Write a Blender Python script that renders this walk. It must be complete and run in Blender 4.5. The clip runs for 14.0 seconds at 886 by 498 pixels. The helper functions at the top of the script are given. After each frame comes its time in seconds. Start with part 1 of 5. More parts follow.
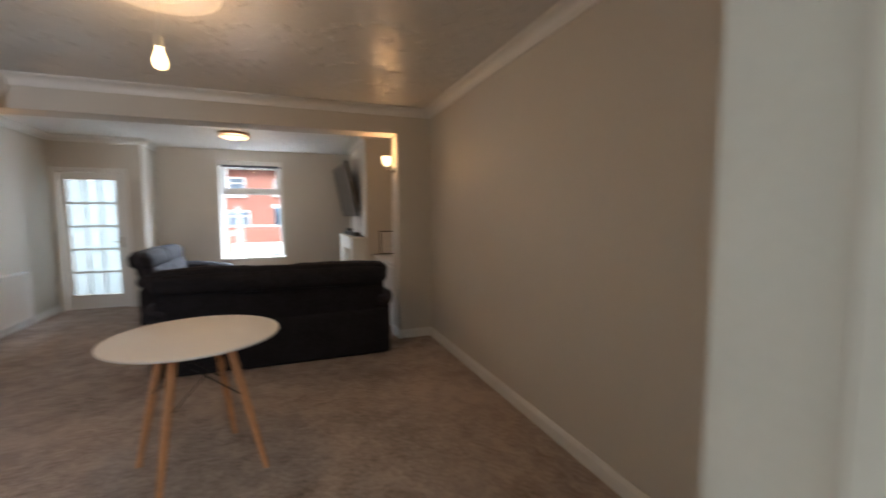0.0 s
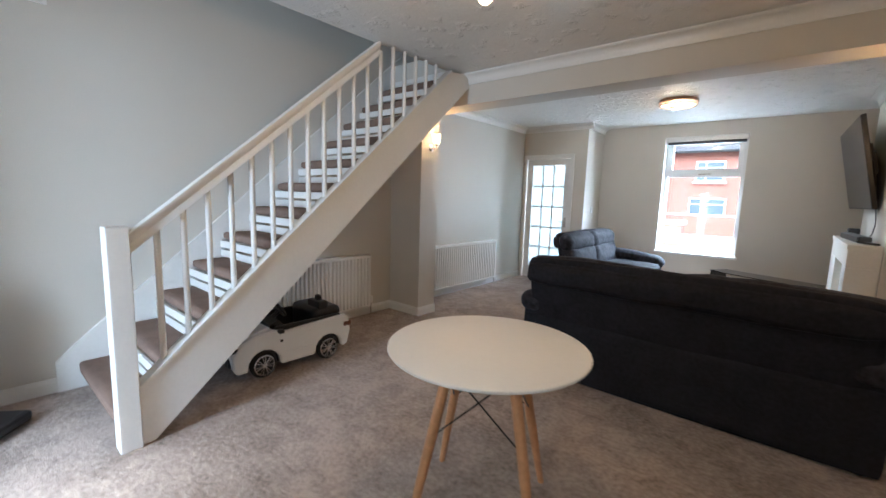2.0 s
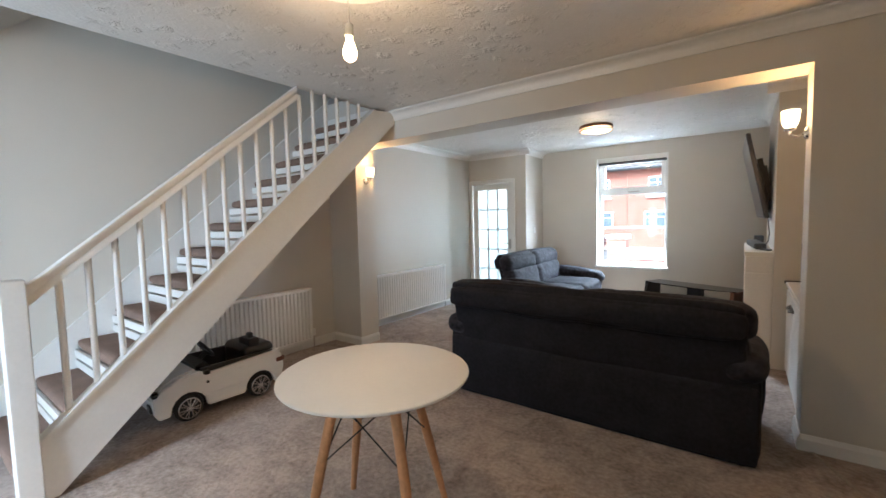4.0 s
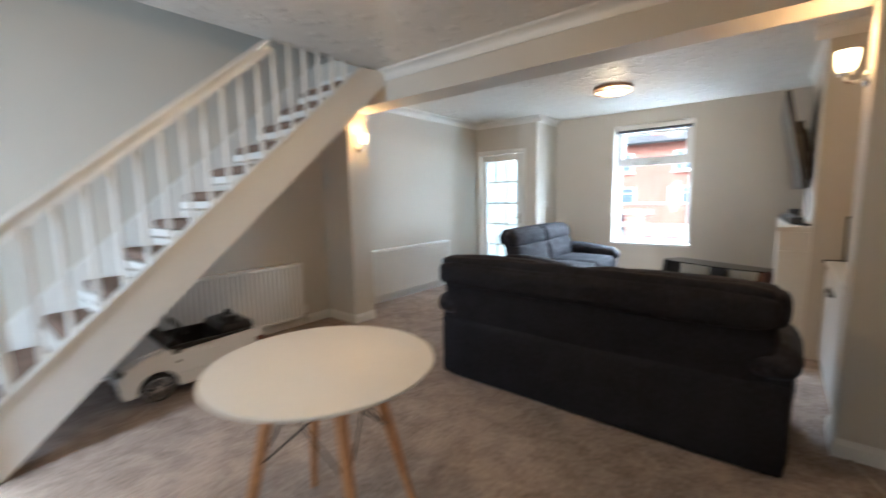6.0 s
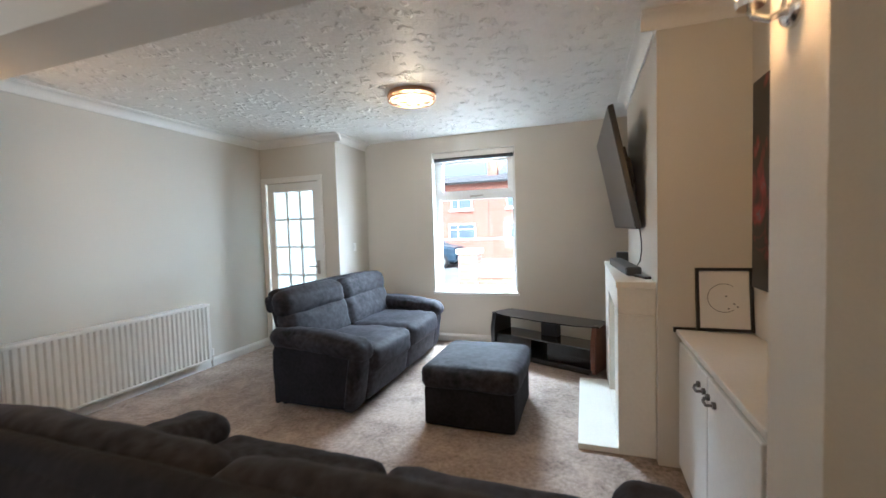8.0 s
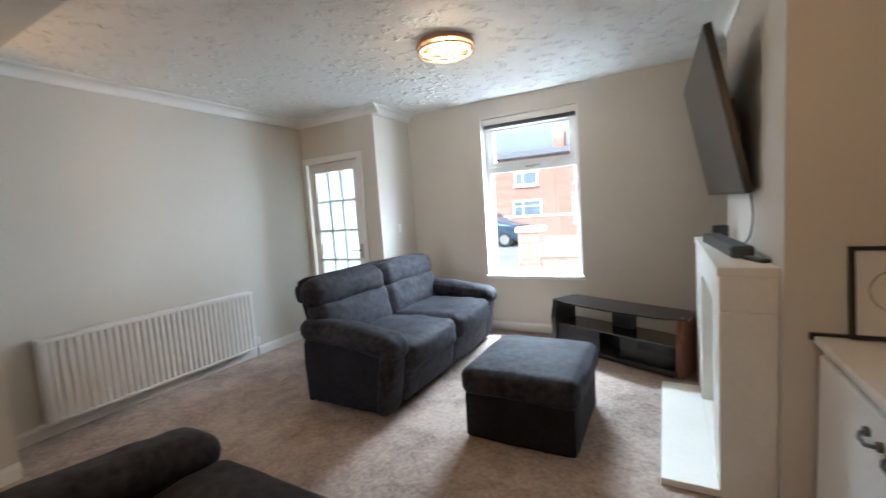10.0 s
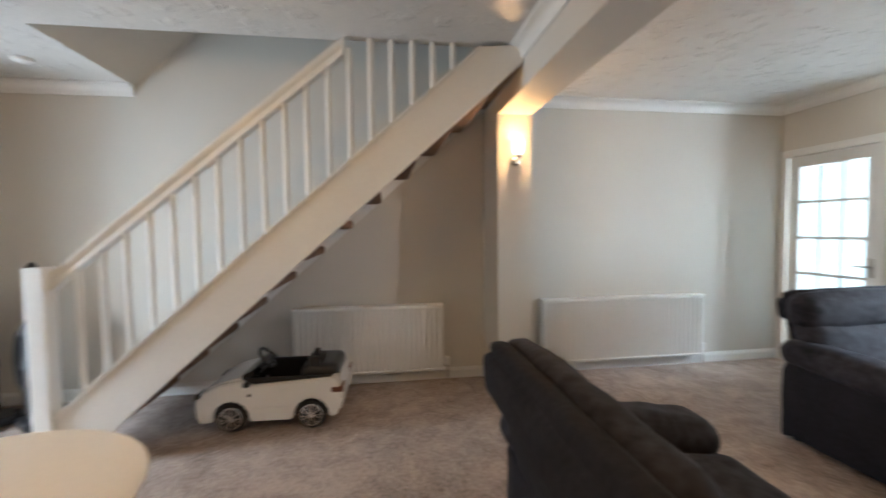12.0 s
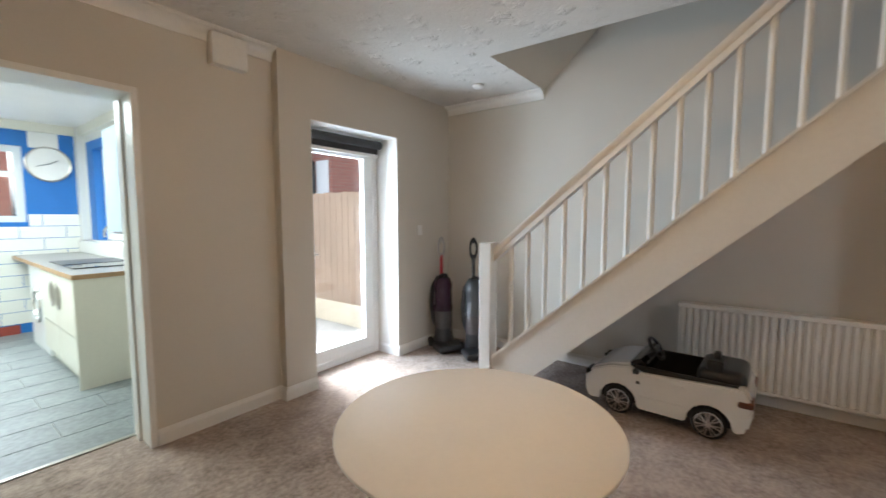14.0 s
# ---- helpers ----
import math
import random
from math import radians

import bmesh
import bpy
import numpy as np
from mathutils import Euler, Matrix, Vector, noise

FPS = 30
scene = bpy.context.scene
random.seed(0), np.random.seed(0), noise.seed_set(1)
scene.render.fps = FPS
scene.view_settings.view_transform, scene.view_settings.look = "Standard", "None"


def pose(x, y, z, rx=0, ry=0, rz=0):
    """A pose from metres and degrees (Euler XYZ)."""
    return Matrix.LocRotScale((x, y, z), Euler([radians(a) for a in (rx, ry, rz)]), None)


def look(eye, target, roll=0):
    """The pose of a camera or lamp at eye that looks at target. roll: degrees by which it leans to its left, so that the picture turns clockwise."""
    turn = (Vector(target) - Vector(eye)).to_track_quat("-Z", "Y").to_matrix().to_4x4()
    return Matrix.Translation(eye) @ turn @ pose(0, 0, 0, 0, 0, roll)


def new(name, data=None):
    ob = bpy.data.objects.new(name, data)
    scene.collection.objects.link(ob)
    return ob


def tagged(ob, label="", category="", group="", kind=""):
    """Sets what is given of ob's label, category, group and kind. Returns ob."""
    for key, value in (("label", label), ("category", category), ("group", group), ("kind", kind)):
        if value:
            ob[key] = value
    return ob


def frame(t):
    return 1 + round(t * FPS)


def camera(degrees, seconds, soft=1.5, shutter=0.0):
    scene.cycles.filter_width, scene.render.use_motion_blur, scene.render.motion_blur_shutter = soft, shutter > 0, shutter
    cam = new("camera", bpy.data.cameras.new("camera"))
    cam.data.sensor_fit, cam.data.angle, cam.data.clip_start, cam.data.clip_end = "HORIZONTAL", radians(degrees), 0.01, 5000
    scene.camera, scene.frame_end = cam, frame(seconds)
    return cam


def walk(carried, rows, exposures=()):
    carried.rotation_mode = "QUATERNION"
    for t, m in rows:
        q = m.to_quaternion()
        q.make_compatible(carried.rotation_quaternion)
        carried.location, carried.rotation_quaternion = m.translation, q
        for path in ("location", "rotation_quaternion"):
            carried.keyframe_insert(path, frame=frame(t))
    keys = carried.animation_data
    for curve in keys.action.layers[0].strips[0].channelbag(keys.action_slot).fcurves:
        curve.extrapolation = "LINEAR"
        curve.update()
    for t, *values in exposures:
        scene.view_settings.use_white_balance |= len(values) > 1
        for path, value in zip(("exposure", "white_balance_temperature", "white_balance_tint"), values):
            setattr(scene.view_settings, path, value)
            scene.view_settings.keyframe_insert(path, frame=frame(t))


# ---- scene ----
cam = camera(94.7, 14.0, shutter=0.5)
PATH = [
    (0, (0.22, 0.104, 1.362), (0.92, 1.969, 1.195), -0.3),
    (0.5, (0.259, 0.386, 1.383), (0.333, 2.38, 1.249), -1.6),
    (1, (0.305, 0.687, 1.352), (-0.036, 2.651, 1.189), -2.0),
    (1.5, (0.355, 0.955, 1.376), (-0.524, 2.74, 1.171), 0.1),
    (2, (0.63, 1.169, 1.347), (-0.644, 2.689, 1.089), 1.8),
    (2.5, (0.812, 1.186, 1.361), (-0.467, 2.696, 1.073), 1.9),
    (3, (0.922, 1.205, 1.364), (-0.271, 2.791, 1.122), 1.8),
    (3.5, (1.009, 1.28, 1.396), (-0.126, 2.918, 1.229), 0.7),
    (3.7, (1.024, 1.299, 1.398), (-0.117, 2.935, 1.252), -0.3),
    (5.8, (1.04, 1.513, 1.323), (-0.351, 2.929, 1.076), -1.4),
    (6, (1.013, 1.696, 1.336), (-0.239, 3.236, 1.085), -1.2),
    (6.5, (0.895, 2.093, 1.389), (-0.015, 3.861, 1.178), -1.3),
    (7, (0.889, 2.592, 1.368), (0.173, 4.455, 1.239), -1.7),
    (7.2, (0.849, 2.768, 1.398), (0.191, 4.655, 1.307), -1.5),
    (9.3, (0.903, 3.948, 1.358), (0.198, 5.813, 1.209), -3.6),
    (9.5, (0.9, 3.953, 1.363), (0.138, 5.794, 1.197), -3.6),
    (10, (0.845, 3.929, 1.361), (-0.11, 5.676, 1.177), -3.9),
    (10.5, (0.803, 3.88, 1.376), (-0.441, 5.437, 1.202), -3.7),
    (11, (0.744, 3.8, 1.382), (-0.827, 5.03, 1.237), -2.9),
    (11.5, (0.695, 3.679, 1.372), (-1.136, 4.474, 1.255), -1.7),
    (12, (0.683, 3.536, 1.336), (-1.295, 3.819, 1.24), -0.6),
    (12.5, (0.69, 3.395, 1.346), (-1.297, 3.199, 1.237), 0.4),
    (13, (0.711, 3.283, 1.352), (-1.18, 2.647, 1.218), 0.7),
    (13.5, (0.723, 3.203, 1.348), (-1.021, 2.236, 1.2), 0.4),
    (14, (0.726, 3.167, 1.346), (-0.869, 1.972, 1.182), 0.0),
]
walk(cam, [(t, look(eye, target, roll)) for t, eye, target, roll in PATH],
     exposures=[(0.0, 2.75, 5800, 8), (0.5, 2.88, 5500, 6), (1.0, 3.2, 5050, 3), (3.7, 3.4, 5300, 3), (7.2, 3.5, 5300, 2), (9.5, 3.28, 5350, 3), (11.0, 3.45, 5450, 4), (12.5, 3.55, 5450, 3), (14.0, 3.3, 5500, 3)])


# ---- world, sun and large lights ----
world = bpy.data.worlds.new("overcast_sky")
scene.world = world
world.use_nodes = True
wn = world.node_tree.nodes
sky = wn.new("ShaderNodeTexSky")
sky.sky_type, sky.sun_disc = "NISHITA", False
sky.sun_elevation, sky.sun_rotation = radians(50), radians(190)
sky.air_density, sky.dust_density, sky.ozone_density = 0.7, 8.0, 0.4
wn["Background"].inputs["Strength"].default_value = 0.053
cloud = wn.new("ShaderNodeHueSaturation")
cloud.inputs["Saturation"].default_value = 0.35
world.node_tree.links.new(sky.outputs[0], cloud.inputs["Color"])
world.node_tree.links.new(cloud.outputs[0], wn["Background"].inputs["Color"])


def lamp(name, kind, energy, colour, m, size=0.1, size_y=None, angle=None):
    data = bpy.data.lights.new(name, kind)
    data.energy, data.color = energy, colour
    if kind == "AREA":
        data.shape, data.size, data.size_y = "RECTANGLE", size, size_y or size
    elif kind == "SUN":
        data.angle = radians(angle)
    else:
        data.shadow_soft_size = size
    ob = new(name, data)
    ob.matrix_world = m
    return ob


lamp("sun", "SUN", 0.28, (1.0, 0.95, 0.88), look((0, 0, 10), (1.1, 6.2, 2.5)), angle=12)
lamp("window_daylight", "AREA", 155, (0.9, 0.96, 1.0), look((-0.2, 9.0, 2.95), (-1.2, 4.5, 0.9)), 2.4, 0.6)
lamp("window_daylight_side", "AREA", 52, (0.92, 0.97, 1.0), look((1.6, 9.6, 1.75), (-2.6, 5.6, 1.35)), 2.2, 2.2)
lamp("front_door_daylight", "AREA", 2.8, (0.93, 0.98, 1.0), look((-2.38, 8.5, 1.25), (-2.38, 7.0, 1.15)), 0.7, 2.2)
lamp("back_door_daylight", "AREA", 10.5, (0.9, 0.95, 1.0), look((-1.31, -0.5, 1.0), (-1.6, 3.0, 0.6)), 0.68, 1.4)
# Unseen fill panel added under the kitchen ceiling to brighten room and door lining.
lamp("kitchen_ceiling_fill", "AREA", 10, (1.0, 1.0, 0.88), look((0.8, -1.6, 2.34), (0.8, -1.6, 0)), 1.2, 1.6)

# ---- materials ----


def mat(name, colour, rough=0.6, metal=0.0, vary=0.12, scale=6.0, fine=60.0, bump=0.1, spec=0.5, coords="Object", depth=0.004, detail=4.0):
    """A plain surface with broad stains, fine grain and relief."""
    m = bpy.data.materials.new(name)
    m.use_nodes = True
    nt = m.node_tree
    bsdf = nt.nodes["Principled BSDF"]
    bsdf.inputs["Roughness"].default_value = rough
    bsdf.inputs["Metallic"].default_value = metal
    bsdf.inputs["Specular IOR Level"].default_value = spec
    tc = nt.nodes.new("ShaderNodeTexCoord")
    big, small = nt.nodes.new("ShaderNodeTexNoise"), nt.nodes.new("ShaderNodeTexNoise")
    for n, sc in ((big, scale), (small, fine)):
        n.inputs["Scale"].default_value, n.inputs["Detail"].default_value = sc, detail
        nt.links.new(tc.outputs[coords], n.inputs["Vector"])
    mixn = nt.nodes.new("ShaderNodeMath")
    mixn.operation = "MULTIPLY_ADD"
    mixn.inputs[1].default_value = 0.55
    nt.links.new(small.outputs["Fac"], mixn.inputs[0])
    half = nt.nodes.new("ShaderNodeMath")
    half.operation, half.inputs[1].default_value = "MULTIPLY", 0.45
    nt.links.new(big.outputs["Fac"], half.inputs[0])
    nt.links.new(half.outputs[0], mixn.inputs[2])
    ramp = nt.nodes.new("ShaderNodeValToRGB")
    lo = [max(0.0, c * (1 - vary)) for c in colour]
    hi = [min(1.0, c * (1 + vary)) for c in colour]
    ramp.color_ramp.elements[0].position, ramp.color_ramp.elements[1].position = 0.32, 0.68
    ramp.color_ramp.elements[0].color, ramp.color_ramp.elements[1].color = (*lo, 1), (*hi, 1)
    nt.links.new(mixn.outputs[0], ramp.inputs[0])
    nt.links.new(ramp.outputs[0], bsdf.inputs["Base Color"])
    if bump:
        b = nt.nodes.new("ShaderNodeBump")
        b.inputs["Strength"].default_value, b.inputs["Distance"].default_value = bump, depth
        nt.links.new(small.outputs["Fac"], b.inputs["Height"])
        nt.links.new(b.outputs[0], bsdf.inputs["Normal"])
    return m


def glow(name, colour, strength):
    m = bpy.data.materials.new(name)
    m.use_nodes = True
    bsdf = m.node_tree.nodes["Principled BSDF"]
    bsdf.inputs["Base Color"].default_value = (0.2, 0.15, 0.1, 1)
    bsdf.inputs["Emission Color"].default_value = (*colour, 1)
    bsdf.inputs["Emission Strength"].default_value = strength
    return m


def glass(name, tint=(1, 1, 1), frost=0.0):
    """A thin pane: clear with a mirror gloss, or frosted so that it scatters."""
    m = bpy.data.materials.new(name)
    m.use_nodes = True
    nt = m.node_tree
    nt.nodes.remove(nt.nodes["Principled BSDF"])
    out = nt.nodes["Material Output"]
    clear = nt.nodes.new("ShaderNodeBsdfTransparent")
    clear.inputs[0].default_value = (*tint, 1)
    body = clear
    if frost:
        milk = nt.nodes.new("ShaderNodeBsdfTranslucent")
        milk.inputs[0].default_value = (*tint, 1)
        body = nt.nodes.new("ShaderNodeMixShader")
        body.inputs[0].default_value = frost
        nt.links.new(clear.outputs[0], body.inputs[1])
        nt.links.new(milk.outputs[0], body.inputs[2])
    gloss = nt.nodes.new("ShaderNodeBsdfGlossy")
    gloss.inputs["Roughness"].default_value = 0.3 if frost else 0.02
    lw, pw4, fres = nt.nodes.new("ShaderNodeLayerWeight"), nt.nodes.new("ShaderNodeMath"), nt.nodes.new("ShaderNodeMath")
    pw4.operation, pw4.inputs[1].default_value = "POWER", 4.0
    fres.operation, fres.inputs[1].default_value, fres.inputs[2].default_value = "MULTIPLY_ADD", 0.5, 0.03
    nt.links.new(lw.outputs["Facing"], pw4.inputs[0])
    nt.links.new(pw4.outputs[0], fres.inputs[0])
    mix = nt.nodes.new("ShaderNodeMixShader")
    nt.links.new(fres.outputs[0], mix.inputs[0])
    nt.links.new(body.outputs[0], mix.inputs[1])
    nt.links.new(gloss.outputs[0], mix.inputs[2])
    nt.links.new(mix.outputs[0], out.inputs["Surface"])
    return m


def bricks(name, c1, c2, mortar, scale=1.0):
    m = bpy.data.materials.new(name)
    m.use_nodes = True
    nt = m.node_tree
    bsdf = nt.nodes["Principled BSDF"]
    bsdf.inputs["Roughness"].default_value = 0.9
    tc, mp = nt.nodes.new("ShaderNodeTexCoord"), nt.nodes.new("ShaderNodeMapping")
    sep, com, add = nt.nodes.new("ShaderNodeSeparateXYZ"), nt.nodes.new("ShaderNodeCombineXYZ"), nt.nodes.new("ShaderNodeMath")
    b = nt.nodes.new("ShaderNodeTexBrick")
    nt.links.new(tc.outputs["Object"], sep.inputs[0])
    nt.links.new(sep.outputs[0], add.inputs[0])
    nt.links.new(sep.outputs[1], add.inputs[1])
    nt.links.new(add.outputs[0], com.inputs[0])
    nt.links.new(sep.outputs[2], com.inputs[1])
    nt.links.new(com.outputs[0], b.inputs["Vector"])
    for k, v in (("Color1", (*c1, 1)), ("Color2", (*c2, 1)), ("Mortar", (*mortar, 1)), ("Scale", scale), ("Mortar Size", 0.008), ("Brick Width", 0.225), ("Row Height", 0.075)):
        b.inputs[k].default_value = v
    nt.links.new(b.outputs["Color"], bsdf.inputs["Base Color"])
    bp = nt.nodes.new("ShaderNodeBump")
    bp.inputs["Distance"].default_value, bp.inputs["Strength"].default_value = 0.006, 0.6
    bp.invert = True
    nt.links.new(b.outputs["Fac"], bp.inputs["Height"])
    nt.links.new(bp.outputs[0], bsdf.inputs["Normal"])
    return m


def embossed(name, colour, rough, spec, scale, strength):
    """Ceiling paper with raised sprigs and a brushed texture."""
    m = mat(name, colour, rough, vary=0.05, spec=spec, bump=0)
    nt = m.node_tree
    bsdf = nt.nodes["Principled BSDF"]
    tc = nt.nodes.new("ShaderNodeTexCoord")
    warp, vor, no, mul, ramp = (nt.nodes.new(k) for k in ("ShaderNodeTexNoise", "ShaderNodeTexVoronoi", "ShaderNodeTexNoise", "ShaderNodeMath", "ShaderNodeValToRGB"))
    warp.inputs["Scale"].default_value = 18
    addv = nt.nodes.new("ShaderNodeMixRGB")
    addv.blend_type, addv.inputs[0].default_value = "ADD", 0.09
    nt.links.new(tc.outputs["Object"], warp.inputs["Vector"])
    nt.links.new(tc.outputs["Object"], addv.inputs[1])
    nt.links.new(warp.outputs["Color"], addv.inputs[2])
    vor.inputs["Scale"].default_value = scale
    nt.links.new(addv.outputs[0], vor.inputs["Vector"])
    ramp.color_ramp.elements[0].position, ramp.color_ramp.elements[1].position = 0.16, 0.42
    ramp.color_ramp.elements[0].color, ramp.color_ramp.elements[1].color = (1, 1, 1, 1), (0, 0, 0, 1)
    nt.links.new(vor.outputs["Distance"], ramp.inputs[0])
    no.inputs["Scale"].default_value, no.inputs["Detail"].default_value = 45, 5
    nt.links.new(addv.outputs[0], no.inputs["Vector"])
    mul.operation = "MULTIPLY_ADD"
    mul.inputs[2].default_value = 0.0
    nt.links.new(ramp.outputs[0], mul.inputs[0])
    nt.links.new(no.outputs["Fac"], mul.inputs[1])
    soft = nt.nodes.new("ShaderNodeMath")
    soft.operation, soft.inputs[1].default_value = "MULTIPLY_ADD", 0.25
    nt.links.new(no.outputs["Fac"], soft.inputs[0])
    nt.links.new(mul.outputs[0], soft.inputs[2])
    b = nt.nodes.new("ShaderNodeBump")
    b.inputs["Strength"].default_value, b.inputs["Distance"].default_value = strength, 0.022
    nt.links.new(soft.outputs[0], b.inputs["Height"])
    nt.links.new(b.outputs[0], bsdf.inputs["Normal"])
    return m


def trodden_pile(name):
    """Brown twist-pile carpet: tufts, footprints brushed lighter and darker, and broad wear."""
    m = bpy.data.materials.new(name)
    m.use_nodes = True
    nt = m.node_tree
    bsdf = nt.nodes["Principled BSDF"]
    bsdf.inputs["Roughness"].default_value = 0.95
    bsdf.inputs["Specular IOR Level"].default_value = 0.1
    bsdf.inputs["Sheen Weight"].default_value = 0.15
    tc = nt.nodes.new("ShaderNodeTexCoord")
    total = None
    noises = []
    for scale, detail, share, twist in ((1.1, 3, 0.45, 0.4), (7.0, 5, 0.4, 0.8), (38.0, 4, 0.45, 0.0), (190.0, 2, 0.35, 0.0)):
        n = nt.nodes.new("ShaderNodeTexNoise")
        n.inputs["Scale"].default_value, n.inputs["Detail"].default_value, n.inputs["Distortion"].default_value = scale, detail, twist
        nt.links.new(tc.outputs["Object"], n.inputs["Vector"])
        noises.append(n)
        f = nt.nodes.new("ShaderNodeMath")
        f.operation, f.inputs[1].default_value = "MULTIPLY_ADD", share
        nt.links.new(n.outputs["Fac"], f.inputs[0])
        f.inputs[2].default_value = 0.0
        if total:
            nt.links.new(total.outputs[0], f.inputs[2])
        total = f
    ramp = nt.nodes.new("ShaderNodeValToRGB")
    ramp.color_ramp.elements[0].position, ramp.color_ramp.elements[1].position = 0.584, 0.944
    ramp.color_ramp.elements[0].color = (0.13, 0.095, 0.076, 1)
    ramp.color_ramp.elements[1].color = (0.5, 0.405, 0.345, 1)
    nt.links.new(total.outputs[0], ramp.inputs[0])
    nt.links.new(ramp.outputs[0], bsdf.inputs["Base Color"])
    last = None
    for n, dist, strength in ((noises[2], 0.012, 0.5), (noises[3], 0.006, 0.7)):
        b = nt.nodes.new("ShaderNodeBump")
        b.inputs["Distance"].default_value, b.inputs["Strength"].default_value = dist, strength
        nt.links.new(n.outputs["Fac"], b.inputs["Height"])
        if last:
            nt.links.new(last.outputs[0], b.inputs["Normal"])
        last = b
    nt.links.new(last.outputs[0], bsdf.inputs["Normal"])
    return m


PAINT = mat("warm_grey_wall_paint", (0.625, 0.592, 0.53), 0.55, vary=0.03, scale=1.5, fine=140, bump=0.08, spec=0.3, depth=0.002)
WHITE = mat("white_gloss_paint", (0.78, 0.77, 0.74), 0.35, vary=0.03, scale=4, fine=50, bump=0.04, spec=0.5)
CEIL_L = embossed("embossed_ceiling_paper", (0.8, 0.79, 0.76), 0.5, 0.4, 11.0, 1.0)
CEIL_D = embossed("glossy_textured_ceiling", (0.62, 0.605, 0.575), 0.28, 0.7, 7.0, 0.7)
CARPET = trodden_pile("brown_carpet_pile")
STAIR_CARPET = mat("brown_stair_carpet", (0.235, 0.165, 0.13), 0.95, vary=0.22, scale=7, fine=170, bump=0.8, spec=0.1, depth=0.01, detail=6)
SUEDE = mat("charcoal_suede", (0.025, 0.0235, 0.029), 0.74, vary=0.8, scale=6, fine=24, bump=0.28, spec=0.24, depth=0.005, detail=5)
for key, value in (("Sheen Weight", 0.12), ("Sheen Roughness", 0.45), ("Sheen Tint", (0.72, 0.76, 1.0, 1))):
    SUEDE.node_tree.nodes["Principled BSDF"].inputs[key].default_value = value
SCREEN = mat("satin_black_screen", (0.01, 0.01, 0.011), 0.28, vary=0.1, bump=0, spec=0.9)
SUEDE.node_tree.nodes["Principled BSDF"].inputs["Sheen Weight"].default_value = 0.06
# Suede for backs, sides and bases, darkened in colour for their deep shadow.
SUEDE_BACK = mat("charcoal_suede_shaded", (0.013, 0.0125, 0.016), 0.8, vary=0.5, scale=6, fine=40, bump=0.45, spec=0.25, depth=0.006, detail=8)
PINE = mat("pale_beech_wood", (0.5, 0.25, 0.115), 0.45, vary=0.2, scale=3, fine=40, bump=0.05)
TABLE_WHITE = mat("white_laminate", (0.8, 0.78, 0.76), 0.45, vary=0.02, bump=0.02, spec=0.5)
BLACK_METAL = mat("black_wire", (0.02, 0.02, 0.02), 0.4, 0.6, bump=0)
CHROME = mat("chrome", (0.75, 0.73, 0.7), 0.15, 1.0, vary=0.05, bump=0)
BRUSHED = mat("satin_nickel", (0.5, 0.47, 0.43), 0.32, 1.0, vary=0.1, bump=0.02)
PEWTER = mat("dark_pewter", (0.16, 0.155, 0.15), 0.38, 1.0, vary=0.25, bump=0.05)
BLACK_PLASTIC = mat("black_plastic", (0.018, 0.018, 0.02), 0.35, vary=0.2, bump=0.05)
BLACK_GLOSS = mat("black_glass", (0.008, 0.008, 0.009), 0.06, vary=0.1, bump=0, spec=0.6)
CAR_WHITE = mat("white_car_plastic", (0.8, 0.8, 0.79), 0.2, vary=0.02, bump=0, spec=0.6)
RUBBER = mat("black_rubber", (0.02, 0.02, 0.02), 0.85, vary=0.3, bump=0.2)
UPVC = mat("white_upvc", (0.82, 0.83, 0.83), 0.3, vary=0.02, bump=0.01)
CLEAR = glass("clear_glass")
FROST = glass("frosted_glass", (0.78, 0.84, 0.86), 1.0)
SMOKE = glass("smoked_glass", (0.25, 0.25, 0.26))
BLIND = mat("dark_grey_blind_fabric", (0.06, 0.06, 0.065), 0.8, vary=0.15, bump=0.1)
PLASTER = mat("cream_painted_plaster", (0.75, 0.73, 0.67), 0.5, vary=0.04, scale=3, bump=0.03)
DARK_WOOD = mat("mahogany_veneer", (0.13, 0.045, 0.025), 0.3, vary=0.3, scale=3, fine=30, bump=0.03)
CAB_WHITE = mat("white_painted_wood", (0.74, 0.74, 0.73), 0.4, vary=0.04, scale=5, bump=0.05)
BULB = glow("warm_bulb_glass", (1.0, 0.6, 0.24), 1.6)
SHADE_GLOW = glow("lit_opal_glass", (1.0, 0.6, 0.25), 0.9)
LED = glow("warm_led_strip", (1.0, 0.68, 0.34), 0.55)
COPPER = mat("brushed_copper", (0.55, 0.34, 0.22), 0.3, 1.0, vary=0.1, bump=0.02)
SLATE = mat("grey_slate_tile", (0.22, 0.24, 0.245), 0.35, vary=0.3, scale=5, fine=30, bump=0.25, coords="Object")
GROUT = mat("pale_grout", (0.4, 0.4, 0.38), 0.9, vary=0.1)
TILE_WHITE = mat("white_glazed_tile", (0.8, 0.8, 0.76), 0.18, vary=0.03, bump=0.02)
BLUE = mat("bright_blue_paint", (0.03, 0.16, 0.5), 0.5, vary=0.06, bump=0.05)
KITCHEN_WHITE = mat("cream_kitchen_laminate", (0.76, 0.74, 0.64), 0.35, vary=0.03, bump=0.02)
WORKTOP = mat("grey_worktop", (0.25, 0.24, 0.23), 0.3, vary=0.3, scale=20, fine=120, bump=0.02)
OAK_EDGE = mat("oak_worktop_edge", (0.42, 0.27, 0.14), 0.5, vary=0.2)
RED_BRICK = bricks("red_brick", (0.42, 0.17, 0.12), (0.36, 0.135, 0.1), (0.34, 0.24, 0.2))
